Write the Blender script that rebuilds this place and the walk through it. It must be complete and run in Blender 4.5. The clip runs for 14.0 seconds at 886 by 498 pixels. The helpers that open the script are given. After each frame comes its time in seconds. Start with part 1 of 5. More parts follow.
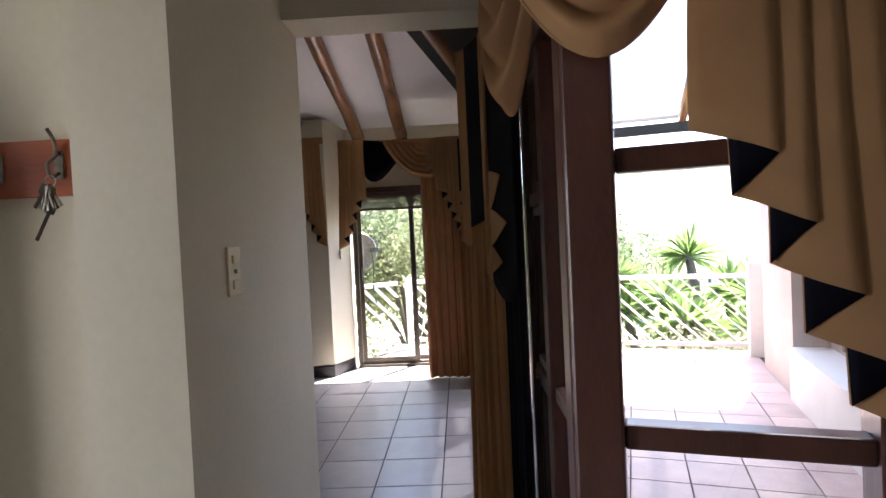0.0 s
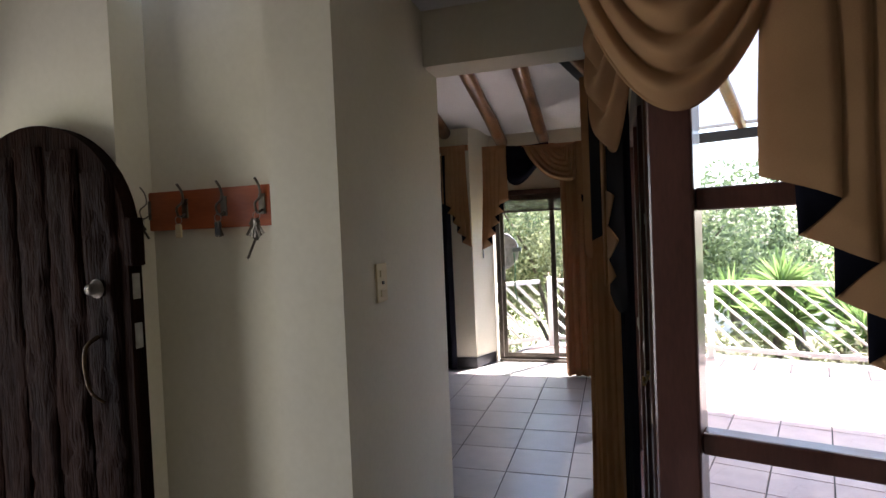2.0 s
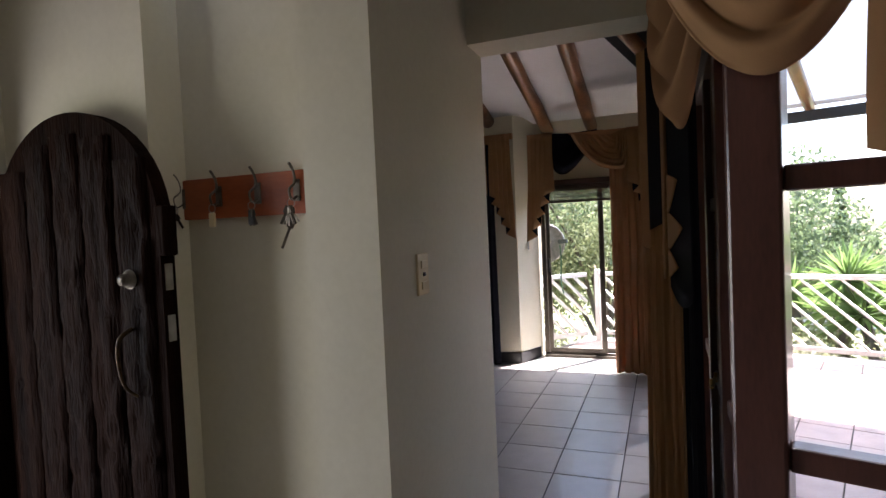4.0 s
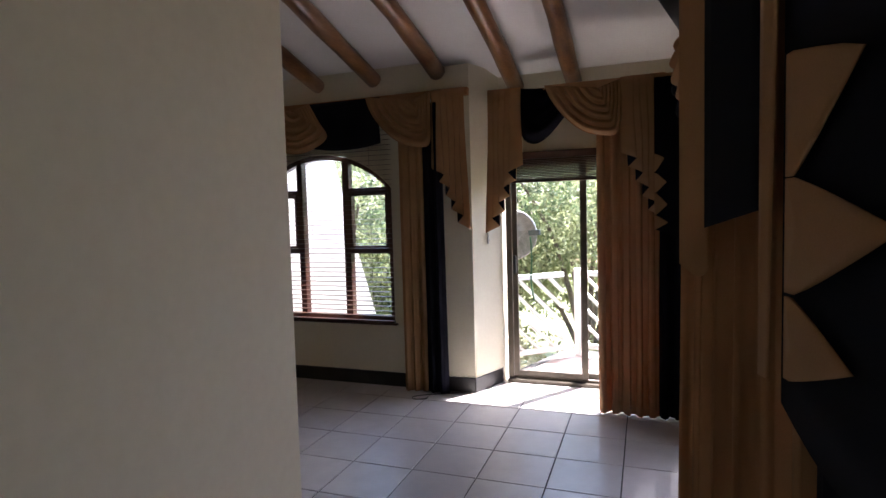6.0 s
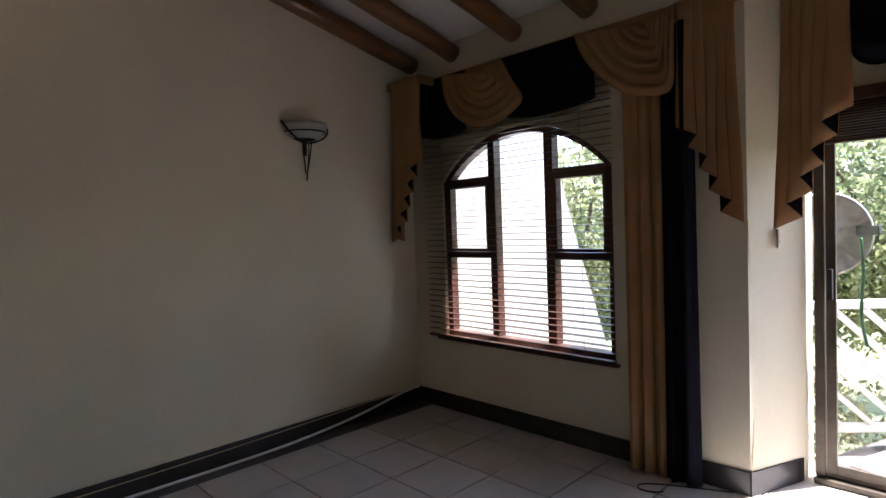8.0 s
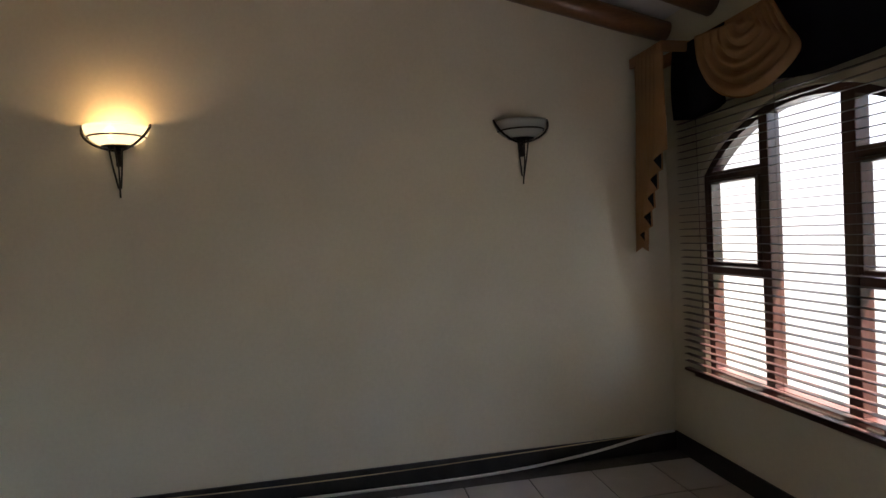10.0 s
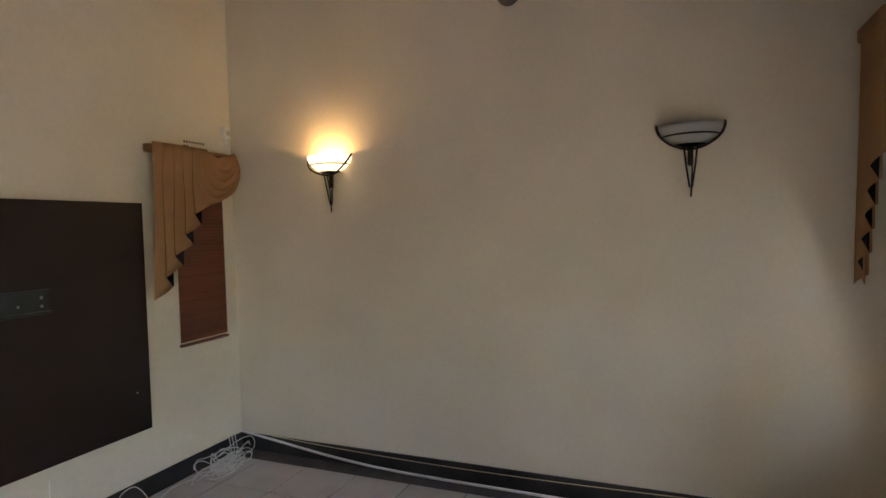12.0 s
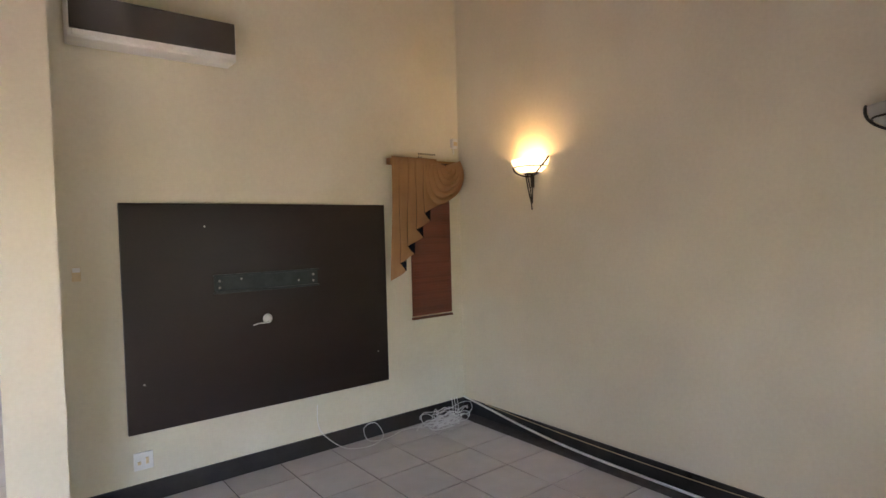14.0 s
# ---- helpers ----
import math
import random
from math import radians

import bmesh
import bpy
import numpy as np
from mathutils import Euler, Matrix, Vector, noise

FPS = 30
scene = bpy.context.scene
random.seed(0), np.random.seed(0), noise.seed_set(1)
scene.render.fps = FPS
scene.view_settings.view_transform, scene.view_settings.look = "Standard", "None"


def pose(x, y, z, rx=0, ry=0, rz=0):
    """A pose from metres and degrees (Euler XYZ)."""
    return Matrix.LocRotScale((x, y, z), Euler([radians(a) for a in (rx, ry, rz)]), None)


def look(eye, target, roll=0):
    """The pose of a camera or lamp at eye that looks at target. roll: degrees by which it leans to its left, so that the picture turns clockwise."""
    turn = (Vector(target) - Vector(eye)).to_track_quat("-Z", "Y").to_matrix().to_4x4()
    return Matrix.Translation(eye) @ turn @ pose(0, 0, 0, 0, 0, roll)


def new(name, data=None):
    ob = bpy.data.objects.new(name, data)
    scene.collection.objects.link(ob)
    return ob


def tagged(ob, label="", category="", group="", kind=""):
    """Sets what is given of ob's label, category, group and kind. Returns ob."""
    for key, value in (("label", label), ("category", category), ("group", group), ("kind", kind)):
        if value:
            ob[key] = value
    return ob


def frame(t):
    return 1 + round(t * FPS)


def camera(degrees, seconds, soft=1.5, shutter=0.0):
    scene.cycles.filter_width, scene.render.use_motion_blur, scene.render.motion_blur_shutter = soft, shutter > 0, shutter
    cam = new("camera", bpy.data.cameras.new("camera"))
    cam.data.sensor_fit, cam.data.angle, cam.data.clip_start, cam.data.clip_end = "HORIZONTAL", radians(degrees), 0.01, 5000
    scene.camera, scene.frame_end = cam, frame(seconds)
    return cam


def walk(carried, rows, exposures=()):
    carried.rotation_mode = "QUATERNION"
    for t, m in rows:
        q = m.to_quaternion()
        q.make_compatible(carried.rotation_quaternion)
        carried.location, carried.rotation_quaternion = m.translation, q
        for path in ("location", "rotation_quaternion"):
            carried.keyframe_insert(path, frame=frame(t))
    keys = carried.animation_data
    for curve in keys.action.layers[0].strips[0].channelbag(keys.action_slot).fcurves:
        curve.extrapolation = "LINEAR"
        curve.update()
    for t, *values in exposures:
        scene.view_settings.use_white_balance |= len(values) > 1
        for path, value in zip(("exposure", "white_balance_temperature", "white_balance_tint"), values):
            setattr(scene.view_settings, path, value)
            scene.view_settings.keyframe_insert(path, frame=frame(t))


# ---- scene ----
cam = camera(76.6, 14.0)
PATH = [
    (0, (-0.152, 0.327, 1.476), (-0.212, 2.325, 1.424), -2.7),
    (0.5, (-0.109, 0.206, 1.497), (-0.377, 2.188, 1.451), -2.7),
    (1, (-0.06, 0.13, 1.52), (-0.447, 2.092, 1.474), -2.6),
    (1.5, (-0.013, 0.089, 1.542), (-0.504, 2.027, 1.492), -2.5),
    (2, (0.008, 0.046, 1.563), (-0.579, 1.958, 1.509), -2.4),
    (2.5, (0.003, -0.006, 1.585), (-0.661, 1.88, 1.52), -2.1),
    (3, (0.005, -0.03, 1.586), (-0.72, 1.833, 1.521), -2.1),
    (3.2, (-0.002, -0.015, 1.578), (-0.743, 1.841, 1.516), -2.3),
    (5.3, (-0.133, 1.049, 1.535), (-0.814, 2.926, 1.427), -2.4),
    (5.5, (-0.15, 1.257, 1.544), (-0.835, 3.132, 1.427), -1.7),
    (6, (-0.19, 1.781, 1.537), (-0.869, 3.658, 1.409), -1.6),
    (6.5, (-0.265, 2.291, 1.477), (-0.991, 4.151, 1.365), -1.7),
    (7, (-0.355, 2.682, 1.453), (-1.19, 4.497, 1.35), -1.8),
    (7.5, (-0.47, 2.961, 1.457), (-1.576, 4.624, 1.359), -2.1),
    (8, (-0.62, 3.224, 1.437), (-2.046, 4.624, 1.355), -2.1),
    (8.5, (-0.69, 3.512, 1.444), (-2.339, 4.642, 1.376), -2.1),
    (9, (-0.702, 3.767, 1.423), (-2.525, 4.589, 1.378), -1.9),
    (9.2, (-0.73, 3.833, 1.439), (-2.588, 4.571, 1.391), -2.4),
    (11.3, (-0.669, 4.856, 1.607), (-2.621, 4.428, 1.534), -1.5),
    (11.5, (-0.679, 4.97, 1.633), (-2.6, 4.419, 1.557), -1.6),
    (12, (-0.704, 5.204, 1.651), (-2.552, 4.444, 1.577), -1.6),
    (12.5, (-0.649, 5.376, 1.657), (-2.407, 4.426, 1.585), -1.6),
    (13, (-0.636, 5.559, 1.638), (-2.269, 4.406, 1.576), -1.5),
    (13.5, (-0.706, 5.787, 1.616), (-2.187, 4.444, 1.557), -1.5),
    (14, (-0.808, 5.978, 1.649), (-2.045, 4.408, 1.58), -1.5),
]
EXPOSURES = [(0.0, 3.25, 6000, 20), (2.0, 2.85, 6000, 19), (3.2, 2.75, 6050, 19), (5.5, 2.8, 6050, 20), (6.5, 3.25, 5850, 20), (8.0, 2.9, 5950, 18), (9.2, 2.95, 6000, 15), (11.3, 3.5, 6250, 17), (12.5, 4.05, 6300, 18), (14.0, 4.28, 6300, 18)]
walk(cam, [(t, look(eye, target, roll)) for t, eye, target, roll in PATH], EXPOSURES)

# ---- world and sun ----
SUN_TO = Vector((0.28, 0.40, 1.0)).normalized()
world = bpy.data.worlds.new("sky")
scene.world = world
world.use_nodes = True
wn = world.node_tree.nodes
sky = wn.new("ShaderNodeTexSky")
sky.sky_type, sky.sun_disc = "NISHITA", False
sky.sun_elevation = math.asin(SUN_TO.z)
sky.sun_rotation = math.atan2(SUN_TO.x, SUN_TO.y)
sky.air_density, sky.dust_density = 1.0, 2.0
wn["Background"].inputs[1].default_value = 0.15
world.node_tree.links.new(sky.outputs[0], wn["Background"].inputs[0])
sun = new("sun", bpy.data.lights.new("sun", "SUN"))
sun.data.energy, sun.data.angle, sun.data.color = 4.4, radians(0.5), (1.0, 0.95, 0.87)
sun.matrix_basis = look(SUN_TO * 30, (0, 0, 0))

doorlight = new("doorway_daylight", bpy.data.lights.new("doorway_daylight", "AREA"))
doorlight.data.shape, doorlight.data.size, doorlight.data.size_y = "RECTANGLE", 0.55, 1.7
doorlight.data.energy, doorlight.data.color = 2.4, (1.0, 0.97, 0.92)
doorlight.matrix_basis = look((-2.56, 0.85, 1.0), (0, 0.9, 1.0))

# ---- materials ----
def node_material(name, rough=0.6, metal=0.0):
    m = bpy.data.materials.new(name)
    m.use_nodes = True
    b = m.node_tree.nodes["Principled BSDF"]
    b.inputs["Roughness"].default_value, b.inputs["Metallic"].default_value = rough, metal
    return m, m.node_tree.nodes, m.node_tree.links, b


def rgba(c):
    return (c[0], c[1], c[2], 1.0)


def surface(name, dark, light, rough=0.6, metal=0.0, scale=(3, 3, 3), detail_scale=60.0, bump=0.1, per_piece=0.0, distance=0.01, coat=0.0, spec=0.5):
    """Two-scale mottled surface: a broad noise for stains, a fine one for grain and relief."""
    m, n, l, b = node_material(name, rough, metal)
    at = n.new("ShaderNodeNewGeometry")
    mp = n.new("ShaderNodeMapping")
    mp.inputs["Scale"].default_value = scale
    l.new(at.outputs["Position"], mp.inputs[0])
    broad, fine = n.new("ShaderNodeTexNoise"), n.new("ShaderNodeTexNoise")
    broad.inputs["Scale"].default_value, broad.inputs["Detail"].default_value = 1.0, 5.0
    fine.inputs["Scale"].default_value, fine.inputs["Detail"].default_value = detail_scale / max(scale), 3.0
    l.new(mp.outputs[0], broad.inputs["Vector"])
    l.new(mp.outputs[0], fine.inputs["Vector"])
    mix = n.new("ShaderNodeMath")
    mix.operation = "MULTIPLY_ADD"
    mix.inputs[1].default_value = 0.35
    l.new(fine.outputs[0], mix.inputs[0])
    l.new(broad.outputs[0], mix.inputs[2])
    ramp = n.new("ShaderNodeValToRGB")
    ramp.color_ramp.elements[0].position, ramp.color_ramp.elements[1].position = 0.45, 0.9
    ramp.color_ramp.elements[0].color, ramp.color_ramp.elements[1].color = rgba(dark), rgba(light)
    l.new(mix.outputs[0], ramp.inputs[0])
    colour = ramp.outputs[0]
    if per_piece:
        info, hsv, rng = n.new("ShaderNodeObjectInfo"), n.new("ShaderNodeHueSaturation"), n.new("ShaderNodeMapRange")
        rng.inputs[3].default_value, rng.inputs[4].default_value = 1 - per_piece, 1 + per_piece
        l.new(info.outputs["Random"], rng.inputs[0])
        l.new(rng.outputs[0], hsv.inputs["Value"])
        l.new(colour, hsv.inputs["Color"])
        colour = hsv.outputs[0]
    l.new(colour, b.inputs["Base Color"])
    if bump:
        bp = n.new("ShaderNodeBump")
        bp.inputs["Strength"].default_value, bp.inputs["Distance"].default_value = bump, distance
        l.new(mix.outputs[0], bp.inputs["Height"])
        l.new(bp.outputs[0], b.inputs["Normal"])
    rr = n.new("ShaderNodeMapRange")
    rr.inputs[3].default_value, rr.inputs[4].default_value = rough * 0.8, min(1.0, rough * 1.25)
    l.new(broad.outputs[0], rr.inputs[0])
    l.new(rr.outputs[0], b.inputs["Roughness"])
    b.inputs["Coat Weight"].default_value, b.inputs["Specular IOR Level"].default_value = coat, spec
    return m


WALL = surface("cream_wall_plaster", (0.625, 0.576, 0.436), (0.715, 0.666, 0.522), 0.75, scale=(1.3, 1.3, 1.3), detail_scale=45, bump=0.06)
CEIL = surface("white_ceiling_paint", (0.70, 0.69, 0.66), (0.80, 0.79, 0.77), 0.8, scale=(1.5, 1.5, 1.5), bump=0.04)
EXT = surface("white_exterior_plaster", (0.72, 0.68, 0.64), (0.84, 0.81, 0.77), 0.85, scale=(2, 2, 2), detail_scale=70, bump=0.2)
PINK = surface("pale_pink_exterior_plaster", (0.40, 0.325, 0.28), (0.50, 0.42, 0.37), 0.85, scale=(2, 2, 2), detail_scale=70, bump=0.2)
POLE = surface("varnished_pole_wood", (0.09, 0.035, 0.012), (0.30, 0.14, 0.05), 0.35, scale=(9, 1.2, 9), detail_scale=120, bump=0.25, per_piece=0.18, coat=0.3)
FRAME = surface("red_brown_window_timber", (0.045, 0.016, 0.012), (0.11, 0.042, 0.03), 0.32, scale=(8, 8, 1.5), detail_scale=150, bump=0.12, coat=0.3)
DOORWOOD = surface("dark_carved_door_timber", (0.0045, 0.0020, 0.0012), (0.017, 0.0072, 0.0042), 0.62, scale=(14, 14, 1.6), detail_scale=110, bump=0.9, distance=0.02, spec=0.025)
SKIRT = surface("black_brown_skirting_tile", (0.012, 0.011, 0.012), (0.035, 0.031, 0.030), 0.3, scale=(6, 6, 6), bump=0.05)
TILE = surface("pale_ceramic_floor_tile", (0.44, 0.408, 0.385), (0.515, 0.48, 0.453), 0.33, scale=(7, 7, 7), detail_scale=110, bump=0.05, per_piece=0.06, coat=0.10)
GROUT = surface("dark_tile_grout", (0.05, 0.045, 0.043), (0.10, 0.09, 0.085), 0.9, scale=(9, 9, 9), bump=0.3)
OUTTILE = surface("terracotta_pink_terrace_tile", (0.42, 0.31, 0.27), (0.56, 0.43, 0.38), 0.55, scale=(5, 5, 5), detail_scale=80, bump=0.12, per_piece=0.1)
TAN = surface("tan_curtain_cloth", (0.33, 0.182, 0.078), (0.455, 0.265, 0.122), 0.8, scale=(4, 4, 4), detail_scale=420, bump=0.25, distance=0.002)
NAVY = surface("black_blue_curtain_cloth", (0.004, 0.004, 0.008), (0.011, 0.011, 0.018), 0.9, scale=(4, 4, 4), detail_scale=420, bump=0.25, distance=0.002, spec=0.08)
BLIND = surface("red_brown_blind_timber", (0.10, 0.028, 0.014), (0.17, 0.052, 0.026), 0.4, scale=(2, 8, 8), detail_scale=120, bump=0.1, per_piece=0.12)
DARKBLIND = surface("dark_brown_blind_timber", (0.035, 0.014, 0.010), (0.075, 0.032, 0.022), 0.4, scale=(2, 8, 8), detail_scale=120, bump=0.1, per_piece=0.12)
PANEL = surface("espresso_board", (0.011, 0.0052, 0.0040), (0.023, 0.0115, 0.0088), 0.34, scale=(1.2, 1.2, 2.5), detail_scale=90, bump=0.05)
RACK = surface("orange_red_varnished_board", (0.22, 0.045, 0.012), (0.40, 0.10, 0.03), 0.35, scale=(2, 9, 9), detail_scale=120, bump=0.1)
IRON = surface("dark_bronze_iron", (0.018, 0.016, 0.015), (0.05, 0.042, 0.035), 0.45, metal=0.7, scale=(12, 12, 12), bump=0.15)
STEEL = surface("dull_steel", (0.30, 0.29, 0.27), (0.50, 0.48, 0.45), 0.35, metal=0.9, scale=(20, 20, 20), bump=0.05)
KEYSTEEL = surface("tarnished_key_metal", (0.06, 0.05, 0.04), (0.22, 0.19, 0.15), 0.4, metal=0.8, scale=(20, 20, 20), bump=0.05)
BRASS = surface("worn_brass", (0.22, 0.13, 0.04), (0.42, 0.27, 0.09), 0.35, metal=0.9, scale=(20, 20, 20), bump=0.1)
AGEDBRASS = surface("blackened_brass", (0.012, 0.007, 0.003), (0.085, 0.05, 0.018), 0.45, metal=0.7, scale=(30, 30, 30), bump=0.3)
ALU = surface("grey_brown_aluminium", (0.06, 0.05, 0.038), (0.12, 0.10, 0.075), 0.4, metal=0.5, scale=(8, 8, 8), bump=0.03)
IVORY = surface("ivory_plastic", (0.60, 0.48, 0.27), (0.70, 0.57, 0.34), 0.4, scale=(8, 8, 8), bump=0.02)
WHITEPL = surface("white_plastic", (0.70, 0.69, 0.66), (0.80, 0.79, 0.76), 0.4, scale=(8, 8, 8), bump=0.02)
RAILPAINT = surface("white_rail_paint", (0.70, 0.67, 0.63), (0.82, 0.79, 0.76), 0.55, scale=(6, 6, 6), bump=0.08)
BLACKPL = surface("black_plastic", (0.012, 0.012, 0.012), (0.03, 0.03, 0.03), 0.4, scale=(8, 8, 8), bump=0.03)
GREYMETAL = surface("black_green_bracket_steel", (0.025, 0.033, 0.033), (0.05, 0.06, 0.06), 0.4, metal=0.4, scale=(9, 9, 9), bump=0.05)
ACFRONT = surface("grey_glossy_unit_front", (0.05, 0.043, 0.036), (0.065, 0.055, 0.047), 0.10, metal=0.0, scale=(4, 4, 4), bump=0.0, coat=0.6)
LEAFHOSE = surface("green_hose_rubber", (0.02, 0.07, 0.03), (0.04, 0.12, 0.05), 0.45, scale=(9, 9, 9), bump=0.05)
BARK = surface("grey_brown_bark", (0.08, 0.06, 0.045), (0.20, 0.16, 0.12), 0.9, scale=(12, 12, 3), bump=0.7)
SOIL = surface("dry_hillside_grass", (0.10, 0.12, 0.04), (0.24, 0.24, 0.10), 0.95, scale=(0.06, 0.06, 0.06), detail_scale=2.0, bump=0.4, distance=0.3)
ROOFTILE = surface("clay_roof_tile", (0.22, 0.10, 0.06), (0.34, 0.18, 0.12), 0.85, scale=(0.5, 0.5, 0.5), detail_scale=6, per_piece=0.2)
HOUSEWALL = surface("far_house_plaster", (0.50, 0.44, 0.38), (0.68, 0.62, 0.55), 0.9, scale=(0.4, 0.4, 0.4), detail_scale=5, per_piece=0.15)


def leaf_material(name, dark, light):
    m, n, l, b = node_material(name, 0.55)
    geo, ramp = n.new("ShaderNodeNewGeometry"), n.new("ShaderNodeValToRGB")
    ramp.color_ramp.elements[0].color, ramp.color_ramp.elements[1].color = rgba(dark), rgba(light)
    l.new(geo.outputs["Random Per Island"], ramp.inputs[0])
    l.new(ramp.outputs[0], b.inputs["Base Color"])
    tr = n.new("ShaderNodeBsdfTranslucent")
    l.new(ramp.outputs[0], tr.inputs[0])
    mx = n.new("ShaderNodeMixShader")
    mx.inputs[0].default_value = 0.6
    l.new(b.outputs[0], mx.inputs[1])
    l.new(tr.outputs[0], mx.inputs[2])
    l.new(mx.outputs[0], n["Material Output"].inputs[0])
    return m


LEAF = leaf_material("olive_tree_leaves", (0.15, 0.17, 0.075), (0.38, 0.40, 0.22))
LEAF_DARK = leaf_material("deep_green_leaves", (0.07, 0.10, 0.045), (0.20, 0.25, 0.12))
LEAF_YUCCA = leaf_material("bright_spiky_leaves", (0.11, 0.18, 0.045), (0.28, 0.38, 0.13))
LEAF_DRY = leaf_material("pale_dry_shrub_leaves", (0.20, 0.19, 0.10), (0.42, 0.40, 0.26))
FLOWER = leaf_material("crimson_blossom", (0.35, 0.02, 0.05), (0.6, 0.06, 0.12))


def pane_material(name, tint, share, rough=0.0):
    """Thin pane: a clear part and a glossy part."""
    m, n, l, b = node_material(name)
    clear, gloss, mix, fres = n.new("ShaderNodeBsdfTransparent"), n.new("ShaderNodeBsdfGlossy"), n.new("ShaderNodeMixShader"), n.new("ShaderNodeLayerWeight")
    clear.inputs[0].default_value, gloss.inputs["Roughness"].default_value = rgba(tint), rough
    fres.inputs[0].default_value = 0.5
    power, gain = n.new("ShaderNodeMath"), n.new("ShaderNodeMath")
    power.operation, gain.operation = "POWER", "MULTIPLY_ADD"
    power.inputs[1].default_value, gain.inputs[1].default_value, gain.inputs[2].default_value = 5.0, 0.85, share
    l.new(fres.outputs["Facing"], power.inputs[0])
    l.new(power.outputs[0], gain.inputs[0])
    l.new(gain.outputs[0], mix.inputs[0])
    l.new(clear.outputs[0], mix.inputs[1])
    l.new(gloss.outputs[0], mix.inputs[2])
    l.new(mix.outputs[0], n["Material Output"].inputs[0])
    return m


GLASS = pane_material("window_glass", (0.93, 0.95, 0.94), 0.06)


def sheet_material():
    m, n, l, b = node_material("milky_roof_sheeting")
    clear, tr, mix = n.new("ShaderNodeBsdfTransparent"), n.new("ShaderNodeBsdfTranslucent"), n.new("ShaderNodeMixShader")
    clear.inputs[0].default_value, tr.inputs[0].default_value, mix.inputs[0].default_value = (0.56, 0.57, 0.59, 1), (0.26, 0.27, 0.28, 1), 0.68
    l.new(clear.outputs[0], mix.inputs[1])
    l.new(tr.outputs[0], mix.inputs[2])
    l.new(mix.outputs[0], n["Material Output"].inputs[0])
    return m


SHEETING = sheet_material()


def frosted(name, colour, emit=0.0):
    m, n, l, b = node_material(name, 0.35)
    b.inputs["Base Color"].default_value = rgba(colour)
    b.inputs["Transmission Weight"].default_value = 0.25
    if emit:
        b.inputs["Emission Color"].default_value, b.inputs["Emission Strength"].default_value = (1.0, 0.72, 0.36, 1), emit
    return m


SHADE_OFF, SHADE_ON = frosted("frosted_shade_glass", (0.42, 0.43, 0.40)), frosted("glowing_shade_glass", (0.8, 0.72, 0.55), 0.16)

def let_through(mat, colour, share):
    """Thin cloth: a share of the light comes through it, tinted."""
    n, l = mat.node_tree.nodes, mat.node_tree.links
    tr, mix = n.new("ShaderNodeBsdfTranslucent"), n.new("ShaderNodeMixShader")
    tr.inputs[0].default_value, mix.inputs[0].default_value = rgba(colour), share
    l.new(n["Principled BSDF"].outputs[0], mix.inputs[1])
    l.new(tr.outputs[0], mix.inputs[2])
    l.new(mix.outputs[0], n["Material Output"].inputs[0])


let_through(TAN, (0.46, 0.14, 0.05), 0.20)

# ---- building helpers ----
def link(name, bm, mat, smooth=False):
    me = bpy.data.meshes.new(name)
    bmesh.ops.recalc_face_normals(bm, faces=bm.faces)
    bm.to_mesh(me)
    bm.free()
    me.materials.append(mat)
    if smooth:
        for p in me.polygons:
            p.use_smooth = True
    return new(name, me)


def part(name, bm, mat, parent, label="", smooth=False):
    ob = link(name, bm, mat, smooth)
    ob.parent = parent
    return tagged(ob, label) if label else ob


def thing(name, m, label, category, group=""):
    ob = new(name)
    ob.empty_display_size = 0.1
    ob.matrix_basis = m
    return tagged(ob, label, category, group)


def structure(name, bm, mat, label="", smooth=False):
    return tagged(link(name, bm, mat, smooth), label, kind="structure")


def box(bm, x0, x1, y0, y1, z0, z1, bevel=0.0, m=None):
    g = bmesh.ops.create_cube(bm, size=1.0)["verts"]
    for v in g:
        v.co = Vector((x0 + (v.co.x + 0.5) * (x1 - x0), y0 + (v.co.y + 0.5) * (y1 - y0), z0 + (v.co.z + 0.5) * (z1 - z0)))
    if bevel:
        es = {e for v in g for e in v.link_edges}
        g = bmesh.ops.bevel(bm, geom=list(es), offset=bevel, segments=2, affect="EDGES", profile=0.5)["verts"]
    if m is not None:
        for v in {v for v in g}:
            v.co = m @ v.co
    return bm


def boxes(*rows, bevel=0.0):
    bm = bmesh.new()
    for r in rows:
        box(bm, *r, bevel=bevel)
    return bm


def beam(bm, a, b, w, d, up=(0, 0, 1), bevel=0.0):
    """Bar with a w by d section from a to b; d is measured along up."""
    a, b = Vector(a), Vector(b)
    ahead = (b - a).normalized()
    side = ahead.cross(Vector(up)).normalized()
    top = side.cross(ahead)
    m = Matrix((side, ahead, top)).transposed().to_4x4()
    m.translation = a
    return box(bm, -w / 2, w / 2, 0, (b - a).length, -d / 2, d / 2, bevel, m)


